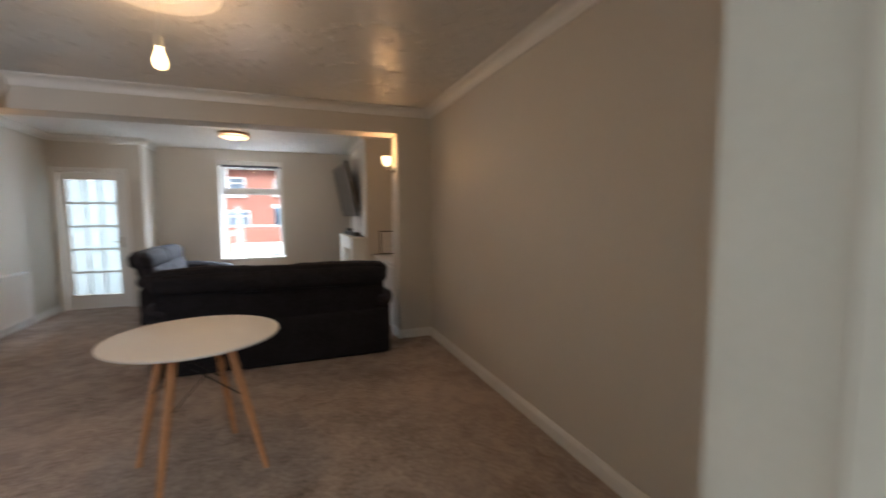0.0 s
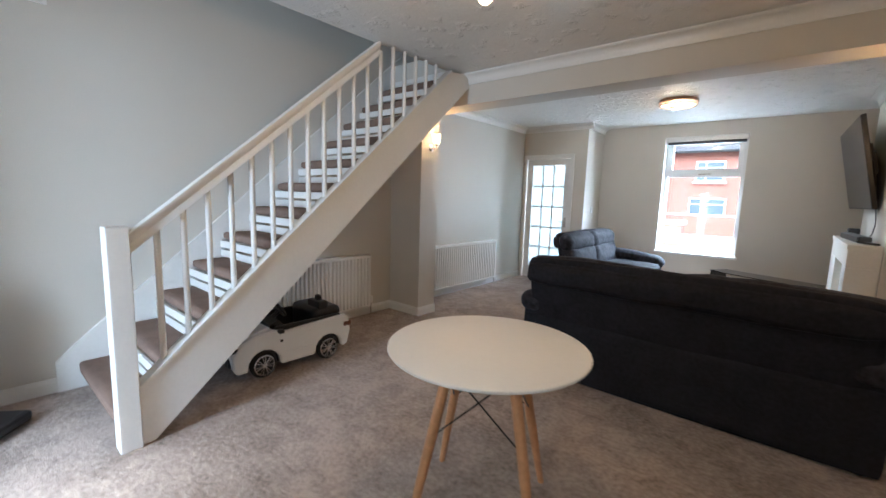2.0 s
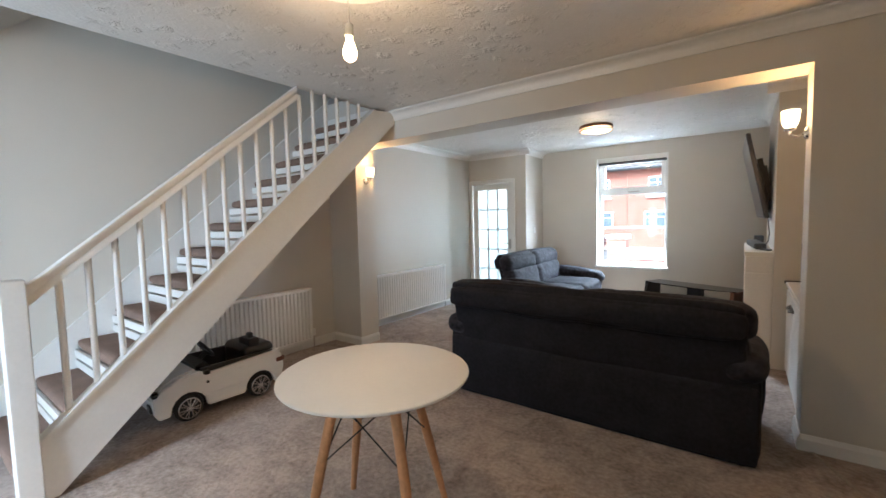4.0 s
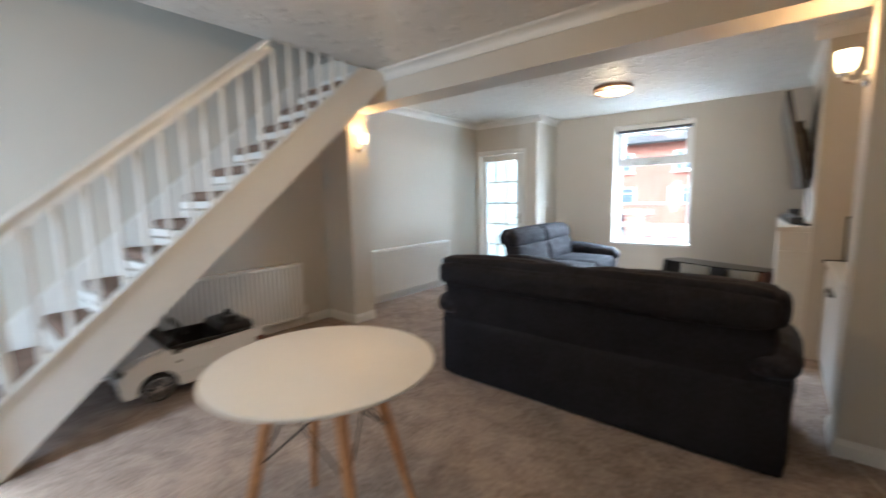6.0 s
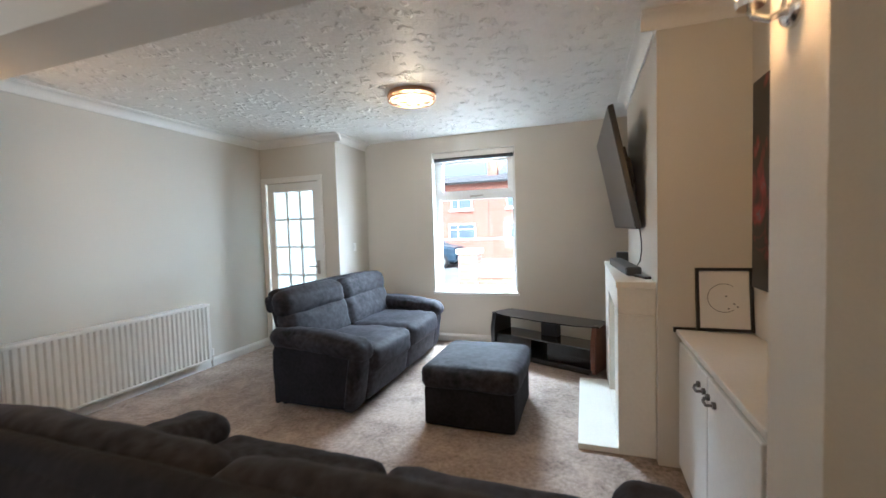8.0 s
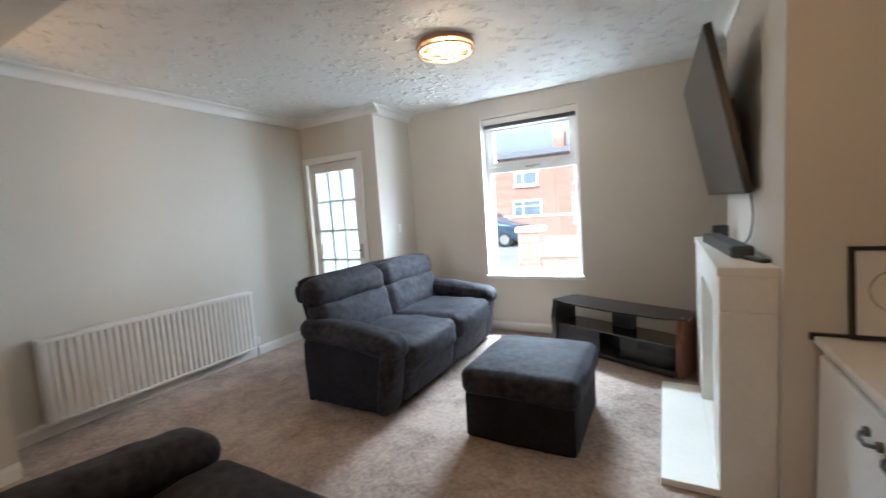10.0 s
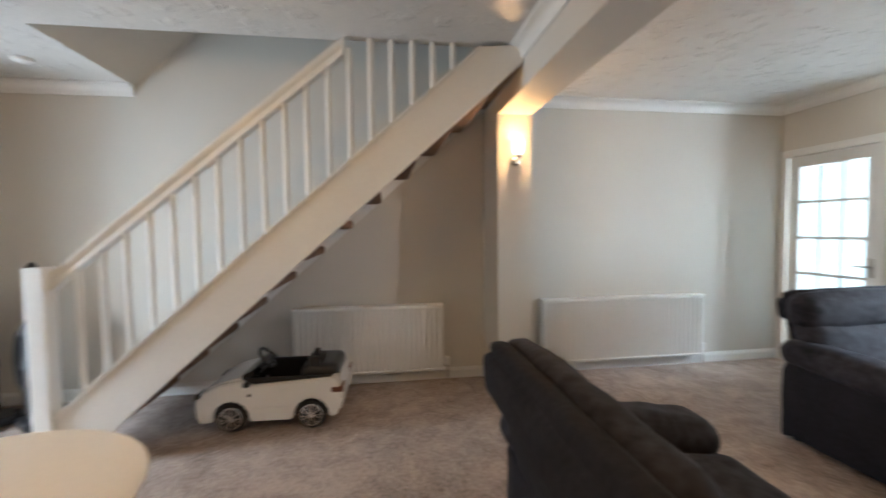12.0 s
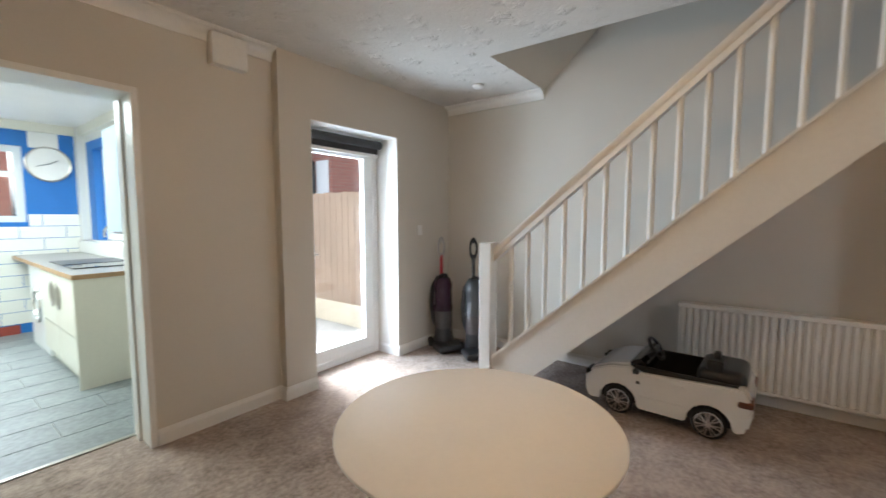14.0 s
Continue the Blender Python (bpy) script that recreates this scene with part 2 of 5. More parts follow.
FENCE_WOOD = mat("weathered_pine_boards", (0.3, 0.21, 0.15), 0.85, vary=0.25, scale=3, fine=45, bump=0.4)
PAVING = mat("pale_paving", (0.3, 0.285, 0.265), 0.9, vary=0.2, scale=2, fine=40, bump=0.3)
ASPHALT = mat("worn_pale_road", (0.2, 0.2, 0.2), 0.9, vary=0.25, scale=1, fine=60, bump=0.4)
ROOF = mat("grey_roof_slate", (0.12, 0.12, 0.13), 0.7, vary=0.3, scale=3, fine=20, bump=0.4)
RENDER_CREAM = mat("cream_render", (0.6, 0.52, 0.4), 0.85, vary=0.1, bump=0.2)
COPING = mat("white_painted_coping", (0.75, 0.74, 0.71), 0.8, vary=0.08, bump=0.2)
CAR_BLUE = mat("blue_grey_car_paint", (0.06, 0.1, 0.15), 0.2, 0.5, vary=0.05, bump=0)
PURPLE = mat("purple_plastic", (0.03, 0.006, 0.026), 0.25, vary=0.2, bump=0)
RED_PLASTIC = mat("red_plastic", (0.45, 0.02, 0.04), 0.3, vary=0.1, bump=0)
GREY_PLASTIC = mat("grey_plastic", (0.045, 0.048, 0.052), 0.35, vary=0.15, bump=0)
SMOKED_BIN = mat("dusty_clear_bin", (0.09, 0.08, 0.082), 0.15, vary=0.3, bump=0)
# Blue-grey base colour holds both net curtains and a painted sky reflection.
NET_SKY_GLASS = mat("net_curtain_and_sky_glass", (0.13, 0.17, 0.22), 0.15, vary=0.35, scale=1.5, bump=0)
PAPER = mat("white_print_paper", (0.72, 0.71, 0.7), 0.6, vary=0.02, bump=0)
INK = mat("grey_ink", (0.16, 0.16, 0.17), 0.6, vary=0.1, bump=0)

# ---- mesh helpers ----


def box(bm, x0, x1, y0, y1, z0, z1, r=0.0, seg=2):
    m = Matrix.LocRotScale(((x0 + x1) / 2, (y0 + y1) / 2, (z0 + z1) / 2), None, (abs(x1 - x0), abs(y1 - y0), abs(z1 - z0)))
    vs = bmesh.ops.create_cube(bm, size=1, matrix=m)["verts"]
    if r:
        es = list({e for v in vs for e in v.link_edges})
        bmesh.ops.bevel(bm, geom=es, offset=r, segments=seg, profile=0.5, affect="EDGES", clamp_overlap=True)
    return bm


def solid(*boxes, r=0.0, seg=2):
    bm = bmesh.new()
    flat = bm.faces.layers.int.new("flat")
    for b in boxes:
        box(bm, *b, r=r, seg=seg)
    for f in bm.faces:
        f[flat] = 1
    return bm


def rod(bm, a, b, r1, r2=None, n=12, caps=True):
    a, b = Vector(a), Vector(b)
    d = b - a
    m = Matrix.Translation((a + b) / 2) @ d.to_track_quat("Z", "Y").to_matrix().to_4x4()
    bmesh.ops.create_cone(bm, cap_ends=caps, segments=n, radius1=r1, radius2=r1 if r2 is None else r2, depth=d.length, matrix=m)
    return bm


def rods(*items, n=12):
    bm = bmesh.new()
    for it in items:
        rod(bm, *it, n=n)
    return bm


def ring(bm, centre, R, r, axis="Z", n=32, k=8, scale=(1, 1, 1)):
    """A torus round the centre."""
    rot = {"Z": Matrix.Identity(4), "X": Matrix.Rotation(radians(90), 4, "Y"), "Y": Matrix.Rotation(radians(90), 4, "X")}[axis]
    rows = []
    for i in range(n):
        a = 2 * math.pi * i / n
        rows.append([bm.verts.new(Vector(centre) + rot @ Vector(((R + r * math.cos(b)) * math.cos(a) * scale[0], (R + r * math.cos(b)) * math.sin(a) * scale[1], r * math.sin(b)))) for b in (2 * math.pi * j / k for j in range(k))])
    for i in range(n):
        for j in range(k):
            bm.faces.new((rows[i][j], rows[(i + 1) % n][j], rows[(i + 1) % n][(j + 1) % k], rows[i][(j + 1) % k]))
    return bm


def lathe(bm, centre, profile, n=32):
    """Turn a list of (radius, height) about a vertical axis."""
    rows = [[bm.verts.new(Vector(centre) + Vector((r * math.cos(2 * math.pi * i / n), r * math.sin(2 * math.pi * i / n), z))) for i in range(n)] for r, z in profile]
    for a, b in zip(rows, rows[1:]):
        for i in range(n):
            bm.faces.new((a[i], a[(i + 1) % n], b[(i + 1) % n], b[i]))
    bm.faces.new(rows[0][::-1]), bm.faces.new(rows[-1])
    return bm


def tube(bm, pts, r, n=8):
    for a, b in zip(pts, pts[1:]):
        rod(bm, a, b, r, n=n)
    return bm


def sweep(bm, outline, a, b):
    """A prism: the outline, given in the plane across a-b as world offsets, from a to b."""
    A = [bm.verts.new(Vector(a) + Vector(o)) for o in outline]
    B = [bm.verts.new(Vector(b) + Vector(o)) for o in outline]
    n = len(outline)
    for i in range(n):
        bm.faces.new((A[i], A[(i + 1) % n], B[(i + 1) % n], B[i]))
    bm.faces.new(A[::-1]), bm.faces.new(B)
    bmesh.ops.recalc_face_normals(bm, faces=bm.faces)
    return bm


def extrude(bm, outline, axis, lo, hi):
    """Extrude a closed outline of (u, v) along an axis: x -> (y, z), y -> (x, z)."""
    def p(u, v, w):
        return (w, u, v) if axis == "x" else (u, w, v)
    A = [bm.verts.new(p(u, v, lo)) for u, v in outline]
    B = [bm.verts.new(p(u, v, hi)) for u, v in outline]
    n = len(outline)
    for i in range(n):
        bm.faces.new((A[i], A[(i + 1) % n], B[(i + 1) % n], B[i]))
    bm.faces.new(A[::-1]), bm.faces.new(B)
    bmesh.ops.recalc_face_normals(bm, faces=bm.faces)
    return bm


def cushion(bm, x0, x1, y0, y1, z0, z1, r, puff=0.0, wrinkle=0.0, n=14, seed=0.0, shear=0.0):
    """A soft rounded block; shear leans it back (towards -y) with height."""
    tmp = bmesh.new()
    bmesh.ops.create_cube(tmp, size=2)
    bmesh.ops.subdivide_edges(tmp, edges=tmp.edges[:], cuts=n, use_grid_fill=True)
    h = Vector(((x1 - x0) / 2, (y1 - y0) / 2, (z1 - z0) / 2))
    c = Vector(((x0 + x1) / 2, (y0 + y1) / 2, (z0 + z1) / 2))
    rr = min(r, *h)
    for v in tmp.verts:
        q = v.co.copy()
        for k in range(3):
            q[k] = math.copysign(abs(q[k]) ** 0.75, q[k])
        p = Vector((q.x * h.x, q.y * h.y, q.z * h.z))
        inner = Vector([max(-(h[k] - rr), min(h[k] - rr, p[k])) for k in range(3)])
        d = p - inner
        nrm = d.normalized() if d.length > 1e-6 else Vector((0, 0, 0))
        p = inner + nrm * rr if d.length > 1e-6 else p
        for k in range(3):
            u = [q[j] for j in range(3) if j != k]
            if abs(q[k]) > 0.999:
                p[k] += math.copysign(puff * (1 - u[0] ** 2) * (1 - u[1] ** 2), q[k])
        if wrinkle:
            w = noise.noise(Vector((p.x * 5 + seed, p.y * 9, p.z * 9))) + 0.5 * noise.noise(Vector((p.x * 16 + seed, p.y * 20, p.z * 20)))
            p += nrm * w * wrinkle
        p.y -= shear * (p.z + h.z)
        v.co = p + c
    me = bpy.data.meshes.new("tmp")
    tmp.to_mesh(me), tmp.free()
    bm.from_mesh(me)
    bpy.data.meshes.remove(me)
    return bm


def link(name, bm, material, smooth=True, angle=40):
    me = bpy.data.meshes.new(name)
    bmesh.ops.recalc_face_normals(bm, faces=bm.faces)
    if smooth:
        lim = radians(angle)
        flat = bm.faces.layers.int.get("flat")
        for f in bm.faces:
            f.smooth = not (flat and f[flat])
        for e in bm.edges:
            e.smooth = len(e.link_faces) == 2 and e.calc_face_angle(0) < lim
    bm.to_mesh(me), bm.free()
    me.materials.append(material)
    return new(name, me)


def part(name, bm, material, parent, label="", smooth=True):
    ob = link(name, bm, material, smooth)
    ob.parent = parent
    if label:
        tagged(ob, label)
    return ob


def thing(name, m, label, category, group=""):
    ob = new(name)
    ob.empty_display_size = 0.1
    ob.matrix_world = m
    return tagged(ob, label, category, group)


def structure(name, bm, material, label, category="", smooth=False):
    return tagged(link(name, bm, material, smooth), label, category or name.split("_")[0], kind="structure")


# ---- the shell ----
XL, XR = -2.9, 1.69
YK, YR, YF = 0.455, 0.53, 8.148
BEAM0, BEAM1, BEAM_Z = 4.42, 4.69, 2.225
HD, HL = 2.49, 2.51
WELL_X, WELL_Y = -1.915, 1.61
KX0, KX1, KZ = -0.105, 0.755, 2.04
DX0, DX1, DZ = -2.09, -1.155, 2.06
WX0, WX1, WZ0, WZ1 = -0.9, 0.123, 0.6, 2.32
VX, VY = -1.82, 7.466

structure("floor", solid((XL, XR, 0.2, BEAM0, -0.12, 0), (XL, XR, BEAM0, YF, -0.12, 0)), CARPET, "worn brown wall-to-wall carpet over both rooms", "carpet")
structure("wall_left", solid((XL - 0.2, XL, 0.1, YF, 0, 5.2)), PAINT, "warm grey painted side wall along the stairs")
structure("wall_right", solid((XR, XR + 0.2, -3.7, YF + 0.3, 0, 2.9)), PAINT, "warm grey painted party wall")
structure("wall_rear", solid((XL, DX0, 0.17, YR, 0, HD), (DX0, DX1, 0.17, YR, DZ, HD), (DX1, -0.9, 0.17, YR, 0, HD),
                             (-0.9, KX0, 0.2, YK, 0, HD), (KX0, KX1, 0.2, YK, KZ, HD), (KX1, XR, 0.2, YK, 0, HD)), PAINT, "warm grey painted rear wall with two doorways")
structure("wall_front", solid((VX, WX0, YF, YF + 0.3, 0, 2.75), (WX0, WX1, YF, YF + 0.3, 0, WZ0), (WX0, WX1, YF, YF + 0.3, WZ1, 2.75), (WX1, XR, YF, YF + 0.3, 0, 2.75)), PAINT, "warm grey painted window wall")
structure("wall_lobby", solid((XL, -2.88, VY, VY + 0.12, 0, HL), (-2.88, -2.07, VY, VY + 0.12, 2.0, HL), (-2.07, VX, VY, VY + 0.12, 0, HL), (VX - 0.12, VX, VY + 0.12, YF, 0, HL)), PAINT, "warm grey painted lobby partition")
structure("wall_lobby_front", solid((XL, -2.75, YF, YF + 0.3, 0, 2.75), (-2.75, -2.0, YF, YF + 0.3, 2.3, 2.75), (-2.0, VX, YF, YF + 0.3, 0, 2.75)), PAINT, "front wall of the lobby")
structure("beam", solid((XL, XR, BEAM0, BEAM1, BEAM_Z, 2.75), (XL, -2.435, BEAM0, BEAM1, 0, BEAM_Z), (1.325, XR, BEAM0, BEAM1, 0, BEAM_Z)), PAINT, "painted downstand beam and nibs between the rooms", "wall")
structure("chimney_breast", solid((1.25, XR, 5.93, 7.52, 0, HL)), PAINT, "painted chimney breast", "wall")
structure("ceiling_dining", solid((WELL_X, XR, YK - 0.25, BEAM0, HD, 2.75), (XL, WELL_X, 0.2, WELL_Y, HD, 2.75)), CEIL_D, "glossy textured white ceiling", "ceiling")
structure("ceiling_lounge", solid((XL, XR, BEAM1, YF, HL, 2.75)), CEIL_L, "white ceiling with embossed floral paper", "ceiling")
# stairwell above
bm = bmesh.new()
extrude(bm, [(WELL_Y, HD + 0.002), (4.0, HD + 2.12), (4.0, HD + 2.3), (WELL_Y - 0.2, HD + 0.2), (WELL_Y - 0.2, HD + 0.002)], "x", XL, WELL_X)
structure("stairwell_slope", bm, PAINT, "sloping painted bulkhead over the stairs", "wall")
structure("stairwell_wall", solid((WELL_X, WELL_X + 0.12, WELL_Y, 5.8, 2.752, 5.2), (XL, WELL_X, 5.7, 5.8, 2.75, 5.2), (XL, WELL_X, 0.2, 5.8, 5.2, 5.3), (XL, WELL_X, BEAM1, 5.7, 2.752, 2.76)), PAINT, "upper stairwell walls")


def coving(name, a, b, nx, ny, z, size=0.085):
    """A concave moulding along a-b, hanging from height z, on a wall whose face looks along (nx, ny)."""
    out = [(0, -size), (0.012, -size), (0.016, -size * 0.82)]
    for i in range(7):
        t = radians(90) * i / 6
        out.append((size * 0.86 - (size * 0.86 - 0.016) * math.cos(t), -size * 0.82 + (size * 0.64) * math.sin(t)))
    out += [(size * 0.86, -0.012), (size, -0.01), (size, 0), (0, 0)]
    bm = bmesh.new()
    sweep(bm, [(u * nx, u * ny, v) for u, v in out], (*a, z), (*b, z))
    return structure(name, bm, WHITE, "white painted plaster coving", "coving", True)


def skirting(name, a, b, nx, ny, h=0.095, t=0.016):
    bm = bmesh.new()
    sweep(bm, [(u * nx, u * ny, v) for u, v in ((0, 0), (t, 0), (t, h * 0.72), (t * 0.55, h * 0.9), (t * 0.35, h), (0, h))], (*a, 0), (*b, 0))
    return structure(name, bm, WHITE, "white gloss skirting board", "skirting")


coving("coving_beam", (-1.89, BEAM0), (XR, BEAM0), 0, -1, HD)
coving("coving_right", (XR, YK), (XR, BEAM0), -1, 0, HD)
coving("coving_kitchen_wall", (-0.9, YK), (XR, YK), 0, 1, HD)
coving("coving_under_slope", (XL, 0.53), (XL, WELL_Y), 1, 0, HD)
coving("coving_lounge_left", (XL, BEAM1), (XL, VY), 1, 0, HL)
coving("coving_lobby", (XL, VY), (VX + 0.08, VY), 0, -1, HL)
coving("coving_lobby_side", (VX, VY), (VX, YF), 1, 0, HL)
coving("coving_breast", (1.25, 5.93), (1.25, 7.52), -1, 0, HL)
coving("coving_breast_return", (1.17, 5.93), (XR, 5.93), 0, -1, HL)
coving("coving_alcove", (XR, BEAM1), (XR, 5.93), -1, 0, HL)
for nm, a, b, nx, ny in (("right", (XR, YK), (XR, BEAM0), -1, 0), ("nib_right", (1.325, BEAM0), (XR, BEAM0), 0, -1), ("nib_right_side", (1.325, BEAM0 - 0.016), (1.325, BEAM1), -1, 0),
                         ("nib_left", (XL, BEAM0), (-2.435, BEAM0), 0, -1), ("nib_left_side", (-2.435, BEAM0 - 0.016), (-2.435, BEAM1), 1, 0),
                         ("left_dining", (XL, YR), (XL, BEAM0), 1, 0), ("left_lounge", (XL, BEAM1), (XL, VY), 1, 0),
                         ("kitchen_wall", (-0.9, YK), (KX0 - 0.005, YK), 0, 1), ("kitchen_wall_end", (KX1 + 0.005, YK), (XR, YK), 0, 1),
                         ("rear_nib", (-0.9, YR), (DX1, YR), 0, 1), ("rear_nib_side", (-0.9, YK), (-0.9, YR + 0.016), 1, 0), ("rear_corner", (XL, YR), (DX0, YR), 0, 1), ("door_reveal", (DX0, 0.27), (DX0, YR + 0.016), 1, 0),
                         ("front", (VX, YF), (XR, YF), 0, -1), ("lobby_side", (VX, VY), (VX, YF), 1, 0)):
    skirting("baseboard_" + nm, a, b, nx, ny)

bm = bmesh.new()
sweep(bm, [(-0.012, 0, 0), (0.012, 0, 0), (0.008, 0, 0.006), (-0.008, 0, 0.006)], (1.36, 4.46, 0), (1.6, 3.9, 0))
structure("carpet_seam", bm, mat("pale_carpet_seam", (0.4, 0.34, 0.29), 0.95, vary=0.3, fine=90, bump=0.6), "pale raised carpet joint", "carpet")

# ---- front window ----


def sash_frame(name, x0, x1, z0, z1, y0, y1, w, parent, label=""):
    return part(name, solid((x0, x0 + w, y0, y1, z0, z1), (x1 - w, x1, y0, y1, z0, z1), (x0 + w, x1 - w, y0, y1, z0, z0 + w), (x0 + w, x1 - w, y0, y1, z1 - w, z1)), UPVC, parent, label)


win = tagged(new("window_1"), "white uPVC casement window with a top light", "window", kind="structure")
sash_frame("window_frame", WX0, WX1, WZ0 + 0.02, WZ1, 8.26, 8.33, 0.055, win)
part("transom", solid((WX0 + 0.055, WX1 - 0.055, 8.26, 8.33, 1.74, 1.8)), UPVC, win)
sash_frame("top_sash", WX0 + 0.055, WX1 - 0.055, 1.8, WZ1 - 0.055, 8.245, 8.3, 0.05, win)
part("pane", solid((WX0 + 0.1, WX1 - 0.1, 8.276, 8.28, 1.85, WZ1 - 0.1)), CLEAR, win).visible_shadow = False
part("pane", solid((WX0 + 0.055, WX1 - 0.055, 8.29, 8.294, WZ0 + 0.075, 1.74)), CLEAR, win).visible_shadow = False
part("window_sill", solid((WX0 - 0.02, WX1 + 0.02, YF - 0.02, 8.26, WZ0 - 0.02, WZ0 + 0.015), r=0.005), WHITE, win, "white painted sill")
part("reveal_lining", solid((WX0, WX0 + 0.006, YF - 0.001, 8.26, WZ0, WZ1), (WX1 - 0.006, WX1, YF - 0.001, 8.26, WZ0, WZ1), (WX0, WX1, YF - 0.001, 8.26, WZ1 - 0.006, WZ1)), WHITE, win)
bm = solid((-0.44, -0.36, 8.225, 8.245, 1.765, 1.785))
rod(bm, (-0.40, 8.22, 1.775), (-0.28, 8.215, 1.78), 0.008)
part("handle", bm, BRUSHED, win, "small metal casement handle")
bl = thing("roller_blind", pose(0, 0, 0), "dark grey roller blind rolled up in the window head", "blind")
part("cassette", solid((WX0 + 0.01, WX1 - 0.01, 8.165, 8.24, WZ1 - 0.075, WZ1 - 0.007), r=0.01), WHITE, bl)
bm = bmesh.new()
rod(bm, (WX0 + 0.03, 8.19, WZ1 - 0.085), (WX1 - 0.03, 8.19, WZ1 - 0.085), 0.026, n=20)
part("fabric_roll", bm, BLIND, bl)
part("bottom_bar", solid((WX0 + 0.04, WX1 - 0.04, 8.21, 8.222, WZ1 - 0.14, WZ1 - 0.118), r=0.003), WHITE, bl)

# ---- back door ----
bd = tagged(new("door_back"), "white uPVC back door with full-height glass", "door", kind="structure")
sash_frame("door_frame", DX0, DX1, 0.0, DZ - 0.02, 0.19, 0.26, 0.06, bd)
sash_frame("door_leaf", DX0 + 0.06, DX1 - 0.06, 0.06, DZ - 0.08, 0.2, 0.255, 0.11, bd)
part("pane", solid((DX0 + 0.17, DX1 - 0.17, 0.224, 0.228, 0.17, DZ - 0.19)), CLEAR, bd).visible_shadow = False
bm = rods(((-1.245, 0.255, 1.02), (-1.245, 0.3, 1.02), 0.01), ((-1.245, 0.295, 1.02), (-1.36, 0.295, 1.02), 0.009))
box(bm, -1.262, -1.228, 0.255, 0.262, 0.93, 1.13, r=0.003)
part("handle", bm, BRUSHED, bd, "metal lever handle")
structure("trim_back_door_reveal", solid((DX0, DX0 + 0.006, 0.26, YR - 0.001, 0, DZ), (DX1 - 0.006, DX1, 0.26, YR - 0.001, 0, DZ), (DX0 + 0.006, DX1 - 0.006, 0.26, YR - 0.001, DZ - 0.006, DZ)), WHITE, "white painted door reveal", "trim")
bl2 = thing("roller_blind", pose(0, 0, 0), "dark grey roller blind rolled up over the back door", "blind")
bm = bmesh.new()
rod(bm, (DX0 + 0.03, 0.33, DZ - 0.06), (DX1 - 0.03, 0.33, DZ - 0.06), 0.036, n=20)
part("fabric_roll", bm, BLIND, bl2)
part("fabric", solid((DX0 + 0.03, DX1 - 0.03, 0.296, 0.3, DZ - 0.14, DZ - 0.05)), BLIND, bl2)
part("bottom_bar", solid((DX0 + 0.03, DX1 - 0.03, 0.285, 0.305, DZ - 0.17, DZ - 0.14), r=0.004), WHITE, bl2)

# ---- kitchen door casing ----
structure("trim_kitchen_doorway", solid((KX0, KX0 + 0.035, 0.19, YK + 0.012, 0, KZ - 0.035), (KX1 - 0.035, KX1, 0.19, YK + 0.012, 0, KZ - 0.035), (KX0, KX1, 0.19, YK + 0.012, KZ - 0.035, KZ),
                                        (KX0 + 0.035, KX0 + 0.048, 0.27, 0.32, 0, KZ - 0.048), (KX1 - 0.048, KX1 - 0.035, 0.27, 0.32, 0, KZ - 0.048), r=0.003, seg=1), WHITE, "white painted door lining without a door", "door frame")
structure("trim_threshold", solid((KX0 + 0.035, KX1 - 0.035, 0.19, 0.225, -0.001, 0.008), r=0.003, seg=1), BRUSHED, "metal carpet strip on the threshold", "threshold")

# ---- lobby door ----
ld = tagged(new("door_lobby"), "cream painted door with twelve frosted panes, closed", "door", kind="structure")
part("architrave", solid((-2.895, -2.83, VY - 0.018, VY, 0, 2.0), (-2.075, -2.01, VY - 0.018, VY, 0, 2.0), (-2.895, -2.01, VY - 0.018, VY, 2.0, 2.065), r=0.004, seg=1), WHITE, ld)
lx0, lx1, lz1 = -2.83, -2.075, 1.995
part("stile", solid((lx0, lx0 + 0.095, VY + 0.02, VY + 0.06, 0.01, lz1)), WHITE, ld)
part("stile", solid((lx1 - 0.095, lx1, VY + 0.02, VY + 0.06, 0.01, lz1)), WHITE, ld)
part("rail", solid((lx0 + 0.095, lx1 - 0.095, VY + 0.02, VY + 0.06, 0.01, 0.21)), WHITE, ld)
part("rail", solid((lx0 + 0.095, lx1 - 0.095, VY + 0.02, VY + 0.06, lz1 - 0.1, lz1)), WHITE, ld)
pw, ph = (lx1 - lx0 - 0.19) / 3, (lz1 - 0.31) / 5
for i in range(1, 3):
    x = lx0 + 0.095 + i * pw
    part("glazing_bar", solid((x - 0.011, x + 0.011, VY + 0.022, VY + 0.056, 0.21, lz1 - 0.1)), WHITE, ld)
for j in range(1, 5):
    z = 0.21 + j * ph
    part("glazing_bar", solid((lx0 + 0.095, lx1 - 0.095, VY + 0.024, VY + 0.054, z - 0.011, z + 0.011)), WHITE, ld)
for i in range(3):
    for j in range(5):
        x, z = lx0 + 0.095 + i * pw, 0.21 + j * ph
        part("pane", solid((x + 0.008, x + pw - 0.008, VY + 0.037, VY + 0.041, z + 0.008, z + ph - 0.008)), FROST, ld)
bm = rods(((-2.12, VY + 0.02, 0.99), (-2.12, VY - 0.035, 0.99), 0.008), ((-2.12, VY - 0.03, 0.99), (-2.22, VY - 0.035, 0.99), 0.008))
box(bm, -2.14, -2.1, VY + 0.012, VY + 0.02, 0.9, 1.06, r=0.003)
part("handle", bm, BRUSHED, ld, "metal lever handle on a backplate")
fd = tagged(new("door_front"), "glazed front door at the end of the lobby", "door", kind="structure")
